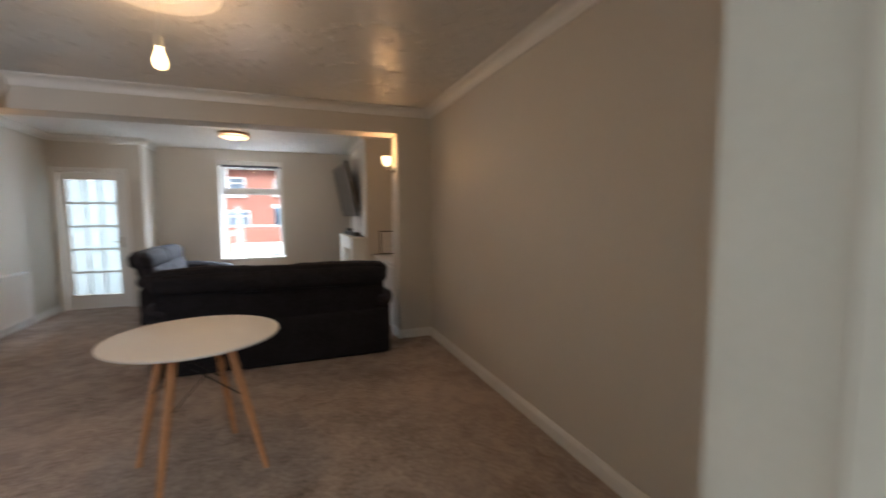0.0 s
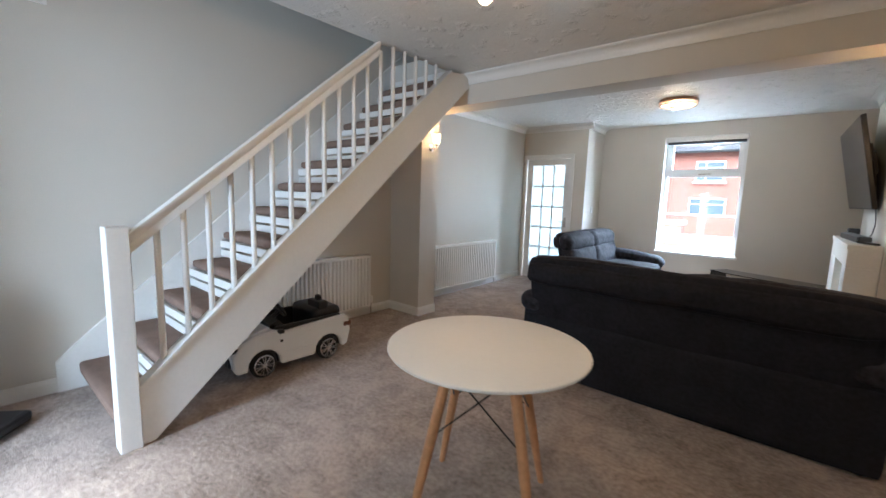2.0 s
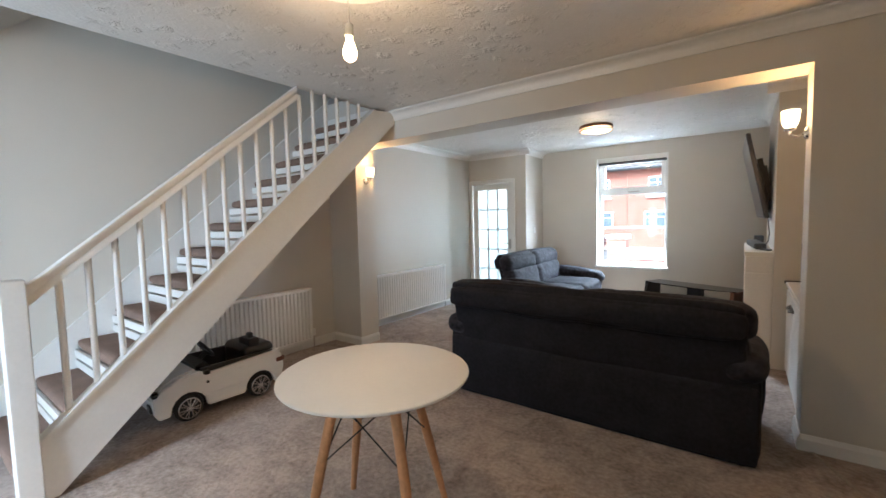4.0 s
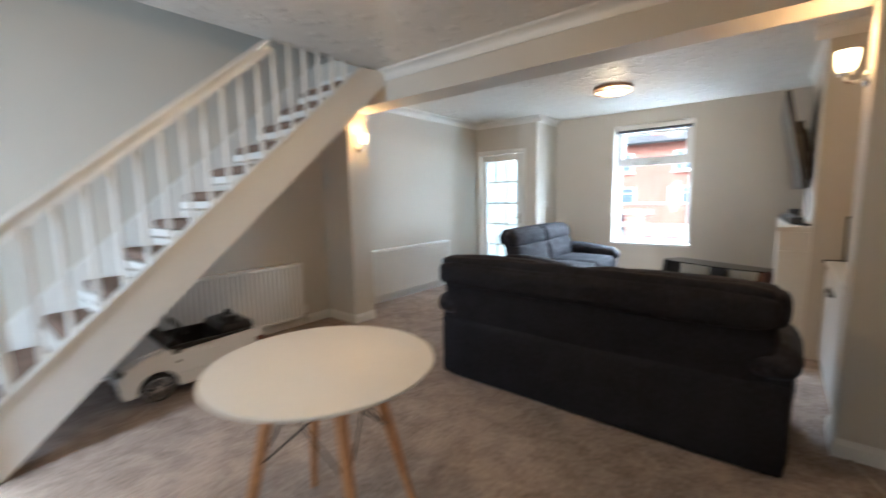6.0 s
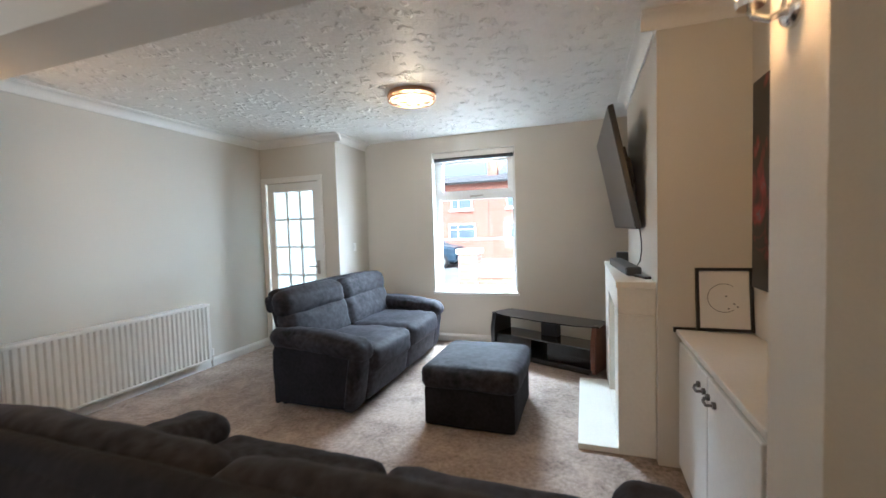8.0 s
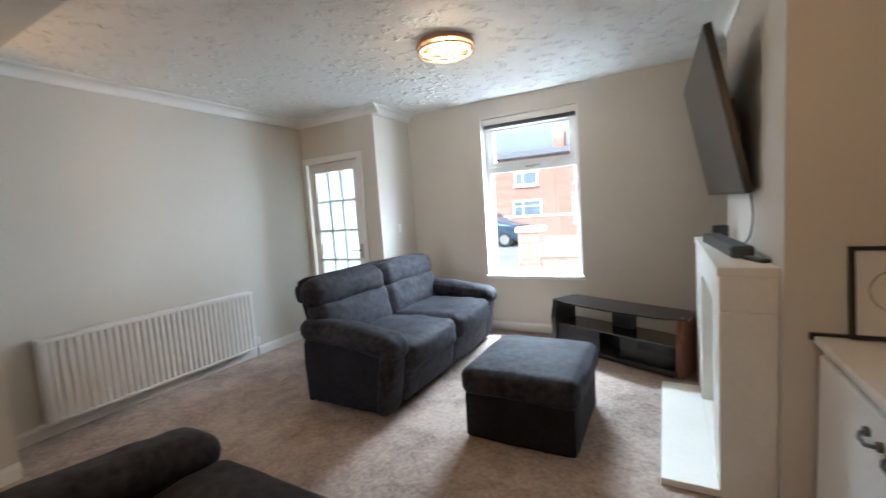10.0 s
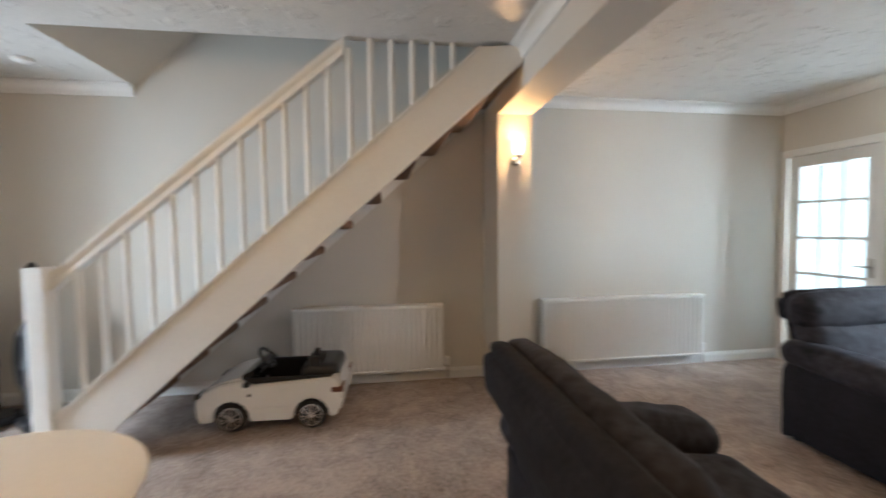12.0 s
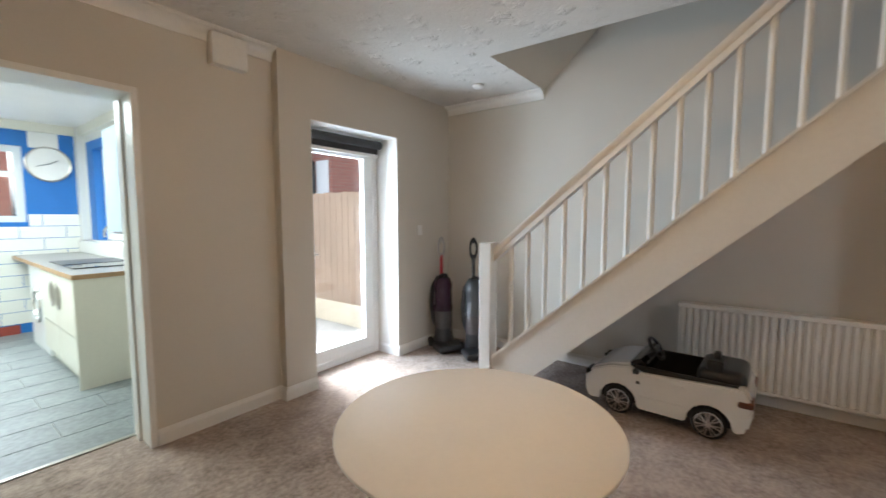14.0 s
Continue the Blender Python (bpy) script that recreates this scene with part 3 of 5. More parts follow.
sash_frame("door_frame", -2.75, -2.0, 0, 2.3, 8.2, 8.27, 0.06, fd)
part("pane", solid((-2.69, -2.06, 8.23, 8.236, 0.06, 2.24)), CLEAR, fd).visible_shadow = False
structure("ceiling_lobby", solid((XL, VX, VY + 0.12, YF, 2.44, 2.5)), WHITE, "white lobby ceiling", "ceiling")

# ---- stairs ----
SX = -1.83          # outer face of the string
stairs = tagged(new("staircase"), "open-riser white staircase with carpeted treads rising along the wall", "staircase")


def string_top(y):
    return 0.325 + 0.88 * (y - 1.724)


def string_shape():
    y0, y1 = 1.69, BEAM0 - 0.002
    return [(y0, 0.0), (y0 + 0.065, 0.0), (y1, string_top(y1) - 0.315), (y1, min(HD - 0.004, string_top(y1))), (1.724 + (HD - 0.03 - 0.325) / 0.88, HD - 0.03), (y0, string_top(y0))]


bm = bmesh.new()
extrude(bm, string_shape(), "x", SX - 0.055, SX)
part("outer_string", bm, WHITE, stairs, smooth=False)
bm = bmesh.new()
extrude(bm, [(1.5, 0.0), (1.72, 0.0), (5.0, 2.896), (5.0, 3.3), (1.6, 0.3), (1.5, 0.2)], "x", XL + 0.002, XL + 0.03)
part("wall_string", bm, WHITE, stairs, smooth=False)
bm = bmesh.new()
y1 = 1.724 + (HD - 0.02 - 0.325) / 0.88
sweep(bm, [(-0.012, 0, -0.004), (0.012 + 0.055, 0, -0.004), (0.067, 0, 0.018), (-0.012, 0, 0.018)], (SX - 0.055, 1.7, string_top(1.7)), (SX - 0.055, y1 - 0.02, string_top(y1 - 0.02)))
part("string_capping", bm, WHITE, stairs)
newel = part("newel_post", solid((SX - 0.068, SX + 0.027, 1.603, 1.7, 0, 1.15), r=0.006), WHITE, stairs)
RAIL = 0.85


def rail_top(y):
    return 1.15 + RAIL * (y - 1.74)


ye = 1.74 + (HD - 0.004 - 1.15) / RAIL
bm = bmesh.new()
sweep(bm, [(u, 0, v) for u, v in ((-0.03, -0.105), (0.03, -0.105), (0.03, -0.085), (0.022, -0.06), (0.034, -0.03), (0.03, -0.005), (0.012, 0), (-0.012, 0), (-0.03, -0.005), (-0.034, -0.03), (-0.022, -0.06), (-0.03, -0.085))], (SX - 0.04, 1.69, rail_top(1.69)), (SX - 0.04, ye, rail_top(ye)))
part("handrail", bm, WHITE, stairs)
for i in range(18):
    y = 1.828 + 0.1263 * i
    zb, zt = string_top(y), min(rail_top(y) - 0.09, HD - 0.003)
    if zt - zb > 0.02:
        bm = bmesh.new()
        rod(bm, (SX - 0.04, y, zb), (SX - 0.04, y, zt), 0.0165, n=10)
        part("baluster", bm, WHITE, stairs)
for i in range(1, 13):
    y, z = 1.6 + 0.2345 * (i - 1), 0.205 * i - 0.015
    bm = bmesh.new()
    cushion(bm, XL + 0.03, SX - 0.055, y, y + 0.275, z - 0.075, z, 0.036, n=6, wrinkle=0.002, seed=i)
    part("tread", bm, STAIR_CARPET, stairs, "brown carpeted tread")
    part("riser_board", solid((XL + 0.03, SX - 0.055, y + 0.225, y + 0.243, z + 0.002, z + 0.055)), WHITE, stairs)
    part("riser_board", solid((XL + 0.03, SX - 0.055, y + 0.225, y + 0.243, z + 0.075, z + 0.128)), WHITE, stairs)

# ---- radiators ----


def radiator(y0, y1, z0, z1, label):
    """A fluted steel panel on the left wall."""
    L, hh = y1 - y0, z1 - z0
    rd = thing("radiator", pose(XL, y0, 0), label, "radiator", "radiators on the side wall")
    prof = []
    n = round(L / 0.045)
    for i in range(n):
        a, w = L * i / n, L / n
        prof += [(0.105, a + 0.08 * w), (0.121, a + 0.3 * w), (0.121, a + 0.78 * w), (0.105, a + w)]
    bm = bmesh.new()
    out = [(0.085, 0.0)] + [(0.105, 0.0)] + prof + [(0.085, L)]
    A = [bm.verts.new((x, y, z0 + 0.02)) for x, y in out]
    B = [bm.verts.new((x, y, z1 - 0.02)) for x, y in out]
    for i in range(len(out)):
        k = (i + 1) % len(out)
        bm.faces.new((A[i], A[k], B[k], B[i]))
    bm.faces.new(A[::-1]), bm.faces.new(B)
    part("panel", bm, WHITE, rd, smooth=False)
    part("back_panel", solid((0.03, 0.045, 0.01, L - 0.01, z0 + 0.02, z1 - 0.02)), WHITE, rd)
    part("top_grille", solid((0.025, 0.127, -0.006, L + 0.006, z1 - 0.03, z1), r=0.006), WHITE, rd)
    part("bottom_edge", solid((0.083, 0.124, 0, L, z0, z0 + 0.022), r=0.005), WHITE, rd)
    part("side_cover", solid((0.03, 0.118, L - 0.006, L + 0.003, z0 + 0.01, z1 - 0.01)), WHITE, rd)
    part("side_cover", solid((0.03, 0.118, -0.003, 0.006, z0 + 0.01, z1 - 0.01)), WHITE, rd)
    bm = rods(((0.07, L + 0.045, 0.02), (0.07, L + 0.045, z0 + 0.05), 0.008), ((0.07, L, z0 + 0.03), (0.07, L + 0.05, z0 + 0.03), 0.009))
    part("valve_pipe", bm, BRUSHED, rd)
    part("valve", rods(((0.07, L + 0.045, z0 + 0.03), (0.07, L + 0.045, z0 + 0.1), 0.02)), WHITE, rd, "white thermostatic valve")
    part("floor_pipe", rods(((0.05, -0.05, 0.11), (0.05, L + 0.045, 0.11), 0.008)), WHITE, rd)
    for yy in (0.2, L - 0.2):
        part("bracket", solid((0.0, 0.03, yy, yy + 0.03, z0 + 0.1, z1 - 0.1)), WHITE, rd)
    return rd


radiator(2.775, 4.025, 0.115, 0.69, "white fluted steel radiator under the stairs")
radiator(4.94, 6.53, 0.11, 0.695, "long white fluted steel radiator on the lounge wall")

# ---- sofas ----


def droop(bm, y0, y1, drop):
    """Let the front end of a pad sink in a smooth curve."""
    for v in bm.verts:
        k = max(0.0, (v.co.y - y0) / (y1 - y0))
        v.co.z -= drop * k * k
    return bm


def sofa(m, label, W):
    """Two-seat recliner: local x along the width, front towards +y, back foot at y 0."""
    s = thing("sofa", m, label, "sofa", "matching recliner sofas")
    h = W / 2
    aw = 0.2
    for sg, k in ((-1, 1.0), (1, 2.0)):
        a, b = sorted((sg * h, sg * (h - aw)))
        bm = bmesh.new()
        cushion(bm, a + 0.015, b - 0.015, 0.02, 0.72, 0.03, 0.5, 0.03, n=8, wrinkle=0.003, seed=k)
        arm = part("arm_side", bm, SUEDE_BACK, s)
        bm = bmesh.new()
        cushion(bm, a - 0.018, b + 0.012, -0.02, 0.85, 0.465, 0.63, 0.08, puff=0.006, wrinkle=0.009, n=18, seed=k * 3)
        droop(bm, 0.1, 0.85, 0.075)
        part("arm_pad", bm, SUEDE, s)
        bm = bmesh.new()
        cushion(bm, a - 0.005, b + 0.005, 0.65, 0.75, 0.03, 0.51, 0.045, puff=0.014, wrinkle=0.006, n=10, seed=k * 5, shear=-0.16)
        part("arm_front", bm, SUEDE, s)
        for yy in (0.06, 0.64):
            part("foot", rods((((a + b) / 2, yy, 0), ((a + b) / 2, yy, 0.05), 0.025)), BLACK_PLASTIC, s)
    bm = bmesh.new()
    cushion(bm, -h + aw, h - aw, 0.03, 0.69, 0.04, 0.3, 0.02, n=6)
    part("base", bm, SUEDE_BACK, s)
    for sg in (-1, 1):
        a, b = sorted((0.003 * sg, sg * (h - aw + 0.004)))
        bm = bmesh.new()
        cushion(bm, a, b, 0.14, 0.84, 0.25, 0.475, 0.07, puff=0.022, wrinkle=0.01, n=18, seed=sg * 7)
        part("seat_cushion", bm, SUEDE, s)
        bm = bmesh.new()
        cushion(bm, a, b, 0.7, 0.77, 0.05, 0.4, 0.03, puff=0.012, wrinkle=0.006, n=12, seed=sg * 9, shear=-0.17)
        part("footrest_panel", bm, SUEDE, s)
        bm = bmesh.new()
        cushion(bm, a - 0.11 * (sg < 0), b + 0.11 * (sg > 0), 0.04, 0.22, 0.42, 0.755, 0.07, puff=0.025, wrinkle=0.011, n=16, seed=sg * 11, shear=0.22)
        part("lumbar_cushion", bm, SUEDE, s)
        bm = bmesh.new()
        cushion(bm, a - 0.135 * (sg < 0), b + 0.135 * (sg > 0), -0.02, 0.145, 0.69, 0.915, 0.075, puff=0.02, wrinkle=0.01, n=16, seed=sg * 13, shear=0.12)
        part("head_cushion", bm, SUEDE, s)
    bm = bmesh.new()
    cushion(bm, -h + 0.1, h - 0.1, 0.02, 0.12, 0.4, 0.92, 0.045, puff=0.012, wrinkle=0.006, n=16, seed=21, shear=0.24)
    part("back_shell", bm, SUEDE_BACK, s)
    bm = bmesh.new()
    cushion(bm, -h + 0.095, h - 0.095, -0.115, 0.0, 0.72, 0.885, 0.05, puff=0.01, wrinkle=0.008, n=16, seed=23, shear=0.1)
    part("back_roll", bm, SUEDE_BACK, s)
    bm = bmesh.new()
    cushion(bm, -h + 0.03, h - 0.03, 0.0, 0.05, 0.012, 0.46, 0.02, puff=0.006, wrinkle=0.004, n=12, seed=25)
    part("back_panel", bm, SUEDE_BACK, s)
    return s


sofa(pose(0.112, 4.0, 0, 0, 0, -0.6), "dark charcoal suede two-seat recliner sofa backing onto the dining table", 2.07)
sofa(pose(-1.53, 6.91, 0, 0, 0, -90), "dark charcoal suede two-seat recliner sofa beside the window", 1.87)

ot = thing("ottoman", pose(0.1, 6.37, 0), "dark charcoal suede square footstool on the carpet", "footstool")
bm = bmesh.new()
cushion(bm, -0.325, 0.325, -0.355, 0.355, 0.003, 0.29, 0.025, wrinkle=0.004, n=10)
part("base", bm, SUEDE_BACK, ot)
bm = bmesh.new()
cushion(bm, -0.34, 0.34, -0.37, 0.37, 0.265, 0.43, 0.055, puff=0.02, wrinkle=0.005, n=20, seed=3)
part("top_cushion", bm, SUEDE, ot)
# ---- round table ----
tb = thing("dining_table", pose(-0.268, 2.548, 0), "round white table with splayed beech legs and black wire bracing", "table")
bm = bmesh.new()
lathe(bm, (0, 0, 0), [(0.386, 0.722), (0.41, 0.727), (0.414, 0.733), (0.413, 0.739), (0.408, 0.742)], n=72)
part("tabletop", bm, TABLE_WHITE, tb)
part("under_plate", rods(((0, 0, 0.695), (0, 0, 0.722), 0.12), n=24), BLACK_METAL, tb)
LEGS = []
for i in range(4):
    a = radians(69 + 90 * i)
    top, foot = Vector((0.17 * math.cos(a), 0.17 * math.sin(a), 0.722)), Vector((0.35 * math.cos(a), 0.35 * math.sin(a), 0))
    LEGS.append((top, foot))
    bm = rods((foot, foot.lerp(top, 0.45), 0.014, 0.021), (foot.lerp(top, 0.45), top, 0.021, 0.022), n=16)
    part("leg", bm, PINE, tb)
for i in range(4):
    (t0, f0), (t1, f1) = LEGS[i], LEGS[(i + 1) % 4]
    part("brace", rods((f0.lerp(t0, 0.55), f1.lerp(t1, 0.93), 0.0035), n=6), BLACK_METAL, tb)
    part("brace", rods((f1.lerp(t1, 0.55), f0.lerp(t0, 0.93), 0.0035), n=6), BLACK_METAL, tb)

# ---- ride-on toy car: front towards -y ----
car = thing("toy_car", pose(-2.39, 2.785, 0, 0, 0, -2.5), "white ride-on toy car with black open cockpit under the stairs", "toy car")


def arch(cy, r, n=9):
    return [(cy + r * math.cos(math.pi * (1 - i / (n - 1))), 0.095 + r * math.sin(math.pi * (1 - i / (n - 1)))) for i in range(n)]


low = [(-0.455, 0.075), (-0.38, 0.08)] + arch(-0.265, 0.118) + [(-0.14, 0.075), (0.13, 0.075)] + arch(0.255, 0.118) + [(0.39, 0.08), (0.43, 0.1)]
top = [(0.458, 0.2), (0.452, 0.285), (0.42, 0.345), (0.3, 0.34), (-0.12, 0.315), (-0.2, 0.345), (-0.33, 0.325), (-0.44, 0.28), (-0.485, 0.22), (-0.48, 0.12)]
for sg in (-1, 1):
    bm = bmesh.new()
    extrude(bm, low + top, "x", sg * 0.255 - 0.022, sg * 0.255 + 0.022)
    bmesh.ops.bevel(bm, geom=[e for e in bm.edges if abs(e.calc_face_angle(0)) > 0.9], offset=0.008, segments=2, affect="EDGES")
    part("body_side", bm, CAR_WHITE, car)
bm = bmesh.new()
extrude(bm, [(-0.47, 0.1), (-0.49, 0.21), (-0.445, 0.285), (-0.33, 0.335), (-0.2, 0.358), (-0.17, 0.34), (-0.17, 0.24), (-0.4, 0.2), (-0.4, 0.1)], "x", -0.235, 0.235)
bmesh.ops.bevel(bm, geom=bm.edges[:], offset=0.012, segments=2, affect="EDGES")
part("bonnet", bm, CAR_WHITE, car)
bm = bmesh.new()
extrude(bm, [(0.38, 0.1), (0.445, 0.1), (0.468, 0.2), (0.46, 0.285), (0.43, 0.348), (0.38, 0.348)], "x", -0.235, 0.235)
bmesh.ops.bevel(bm, geom=bm.edges[:], offset=0.012, segments=2, affect="EDGES")
part("tail", bm, CAR_WHITE, car)
part("cockpit_tub", solid((-0.232, 0.232, -0.38, 0.4, 0.09, 0.2)), BLACK_PLASTIC, car, "black cockpit floor")
bm = bmesh.new()
cushion(bm, -0.2, 0.2, 0.17, 0.43, 0.2, 0.41, 0.05, n=8)
part("seat", bm, BLACK_PLASTIC, car, "black moulded seat")
part("seat_back", solid((0.0, 0.18, 0.22, 0.31, 0.39, 0.46), (0.06, 0.12, 0.25, 0.29, 0.45, 0.5), r=0.012), BLACK_PLASTIC, car)
bm = bmesh.new()
extrude(bm, [(-0.21, 0.3), (-0.1, 0.3), (-0.1, 0.36), (-0.14, 0.4), (-0.2, 0.37)], "x", -0.225, 0.225)
part("windscreen", bm, BLACK_GLOSS, car, "black tinted windscreen")
bm = bmesh.new()
ring(bm, (0, 0, 0), 0.075, 0.011, n=28)
box(bm, -0.07, 0.07, -0.012, 0.012, -0.008, 0.008)
bmesh.ops.transform(bm, matrix=Matrix.Translation((0.09, -0.075, 0.45)) @ Matrix.Rotation(radians(-55), 4, "X"), verts=bm.verts)
rod(bm, (0.09, -0.075, 0.42), (0.09, -0.16, 0.35), 0.018)
part("steering_wheel", bm, BLACK_PLASTIC, car)
for sg in (-1, 1):
    part("inner_trim", solid((sg * 0.222 - 0.012, sg * 0.222 + 0.012, -0.17, 0.39, 0.19, 0.352), r=0.006, seg=1), BLACK_PLASTIC, car, "black inner door panel")
    part("trim_strip", solid((sg * 0.279 - 0.003, sg * 0.279 + 0.003, -0.13, 0.12, 0.165, 0.173), r=0.002, seg=1), CAR_WHITE, car)
    part("side_vent", solid((sg * 0.279 - 0.003, sg * 0.279 + 0.003, -0.15, -0.13, 0.245, 0.262)), BLACK_PLASTIC, car)
    part("door_handle", solid((sg * 0.28 - 0.004, sg * 0.28 + 0.004, 0.07, 0.12, 0.283, 0.291), r=0.002, seg=1), CAR_WHITE, car)
    part("headlight", solid((sg * 0.2 - 0.06, sg * 0.2 + 0.072, -0.487, -0.4, 0.232, 0.268), r=0.012), BLACK_GLOSS, car, "dark headlight")
    part("tail_light", solid((sg * 0.2 - 0.05, sg * 0.2 + 0.08, 0.39, 0.468, 0.245, 0.287), r=0.01), DARK_WOOD, car, "dark red tail light")
    part("door_mirror", solid((sg * 0.29 - 0.025, sg * 0.29 + 0.025, -0.17, -0.13, 0.315, 0.345), r=0.01), BLACK_PLASTIC, car)
    part("bumper_vent", solid((sg * 0.19 - 0.03, sg * 0.19 + 0.03, -0.493, -0.47, 0.12, 0.18), r=0.005), BLACK_PLASTIC, car)
for sg in (-1, 1):
    for cy in (-0.265, 0.255):
        whl = new("wheel")
        whl.parent, whl.location = car, (sg * 0.245, cy, 0.097)
        bm = bmesh.new()
        ring(bm, (0, 0, 0), 0.075, 0.022, "X", n=32, k=10)
        rod(bm, (-0.02, 0, 0), (0.02, 0, 0), 0.07, n=28)
        part("tyre", bm, RUBBER, whl)
        bm = bmesh.new()
        ring(bm, (sg * 0.026, 0, 0), 0.07, 0.005, "X", n=28, k=6)
        rod(bm, (sg * 0.02, 0, 0), (sg * 0.034, 0, 0), 0.014)
        for q in range(14):
            a = 2 * math.pi * (q + 0.28 * (q % 2)) / 14
            rod(bm, (sg * 0.03, 0.012 * math.cos(a), 0.012 * math.sin(a)), (sg * 0.026, 0.069 * math.cos(a), 0.069 * math.sin(a)), 0.004, 0.005, n=6)
        part("rim", bm, CHROME, whl, "silver spoked rim")

# ---- vacuum cleaners ----


def vacuum(m, label, body_mat, bin_mat, tube_mat, grip_mat):
    v = thing("vacuum_cleaner", m, label, "vacuum cleaner", "upright vacuum cleaners in the corner")
    part("floor_head", solid((-0.15, 0.15, 0.02, 0.24, 0.012, 0.075), r=0.02), BLACK_PLASTIC, v)
    part("motor_housing", rods(((0, -0.02, 0.06), (0, -0.02, 0.22), 0.1, 0.085), n=24), BLACK_PLASTIC, v)
    bm = bmesh.new()
    lathe(bm, (0, -0.02, 0), [(0.085, 0.2), (0.09, 0.21), (0.09, 0.38), (0.085, 0.39)])
    part("lower_bin", bm, bin_mat, v)
    bm = bmesh.new()
    lathe(bm, (0, -0.02, 0), [(0.096, 0.385), (0.096, 0.43), (0.088, 0.44), (0.088, 0.6), (0.092, 0.61), (0.09, 0.66), (0.07, 0.71), (0.04, 0.73)])
    part("upper_body", bm, body_mat, v)
    bm = bmesh.new()
    tube(bm, [(-0.05, -0.02, 0.68), (-0.03, -0.02, 0.745), (0.03, -0.02, 0.745), (0.06, -0.02, 0.68)], 0.014)
    part("carry_handle", bm, BLACK_PLASTIC, v)
    part("wand", rods(((0, -0.06, 0.6), (0, -0.07, 0.94), 0.018)), tube_mat, v)
    bm = bmesh.new()
    ring(bm, (0, -0.07, 1.02), 0.045, 0.014, "Y", scale=(0.75, 1.9, 1))
    part("grip", bm, grip_mat, v)
    bm = bmesh.new()
    tube(bm, [(0.02, -0.09, 0.72), (0.08, -0.1, 0.62), (0.1, -0.09, 0.45), (0.09, -0.07, 0.28), (0.05, -0.05, 0.2)], 0.022)
    part("hose", bm, BLACK_PLASTIC, v)
    for sx in (-0.11, 0.11):
        part("wheel", rods(((sx - 0.015, -0.08, 0.05), (sx + 0.015, -0.08, 0.05), 0.05), n=20), RUBBER, v)
    return v


vacuum(pose(-2.56, 0.72, 0, 0, 0, -28), "upright vacuum cleaner in black and purple with red wand", PURPLE, SMOKED_BIN, RED_PLASTIC, mat("pale_grey_plastic", (0.4, 0.4, 0.4), 0.4, vary=0.1, bump=0))
vacuum(pose(-2.58, 1.08, 0, 0, 0, -40), "upright vacuum cleaner in grey plastic beside the stairs", GREY_PLASTIC, SMOKED_BIN, BLACK_PLASTIC, BLACK_PLASTIC)

# ---- fireplace, television and media ----
fp = thing("fireplace", pose(0, 0, 0), "cream painted fireplace surround with a low hearth", "fireplace")
part("hearth", solid((0.812, 1.045, 5.99, 7.15, 0, 0.035), (1.045, 1.249, 6.25, 6.94, 0, 0.034), r=0.003, seg=1), PLASTER, fp)
part("leg_panel", solid((1.045, 1.249, 5.99, 6.25, 0, 0.85), r=0.004, seg=1), PLASTER, fp)
part("leg_panel", solid((1.045, 1.249, 6.94, 7.47, 0, 0.85), r=0.004, seg=1), PLASTER, fp)
part("frieze", solid((1.045, 1.249, 5.99, 7.47, 0.85, 1.005), r=0.004, seg=1), PLASTER, fp)
part("mantel_shelf", solid((1.037, 1.249, 5.983, 7.48, 1.005, 1.045), r=0.005), PLASTER, fp)
part("back_panel", solid((1.18, 1.249, 6.25, 6.94, 0.035, 0.85)), PLASTER, fp)
part("gas_tap", rods(((1.1, 6.31, 0.035), (1.1, 6.31, 0.1), 0.014), ((1.1, 6.31, 0.09), (1.1, 6.35, 0.1), 0.007)), CHROME, fp, "small chrome gas tap")

tv = thing("television", Matrix.Translation((1.1, 7.12, 1.762)) @ Matrix.Rotation(radians(1.1), 4, "Z") @ Matrix.Rotation(radians(-11.4), 4, "Y"), "large black flat television tilted on a wall bracket", "television")
part("bezel", solid((-0.006, 0.03, -0.738, 0.738, -0.425, 0.425), r=0.005), BLACK_PLASTIC, tv)
part("screen", solid((-0.0095, -0.0065, -0.728, 0.728, -0.408, 0.416)), SCREEN, tv, "dark satin screen")
part("rear_housing", solid((0.03, 0.062, -0.55, 0.5, -0.35, 0.05), r=0.012), BLACK_PLASTIC, tv)
part("wall_bracket", solid((0.06, 0.135, -0.2, 0.2, -0.1, 0.12), (0.06, 0.11, -0.26, -0.22, -0.25, 0.2), (0.06, 0.11, 0.22, 0.26, -0.25, 0.2)), BLACK_METAL, tv)
bm = bmesh.new()
tube(bm, [(1.215, 6.42, 1.37), (1.225, 6.4, 1.26), (1.235, 6.47, 1.2), (1.23, 6.52, 1.12), (1.2, 6.6, 1.05)], 0.004, 6)
tagged(link("cable", bm, BLACK_PLASTIC), "thin cable hanging from the television to the mantel", "cable")
sb = thing("soundbar", pose(1.135, 6.63, 1.045, 0, 0, 4), "dark grey soundbar lying on the mantel shelf", "soundbar")
part("body", solid((-0.045, 0.045, -0.4, 0.4, 0.004, 0.062), r=0.012), GREY_PLASTIC, sb)
part("grille", solid((-0.0475, -0.044, -0.38, 0.38, 0.01, 0.056)), BLACK_PLASTIC, sb)
rb = thing("set_top_box", pose(1.17, 7.2, 1.045), "small dark box on the mantel shelf", "box")
part("body", solid((-0.045, 0.045, -0.06, 0.06, 0, 0.1), r=0.008), GREY_PLASTIC, rb)
rc = thing("remote_control", pose(1.2, 6.18, 1.045, 0, 0, 20), "black remote control on the mantel shelf", "remote")
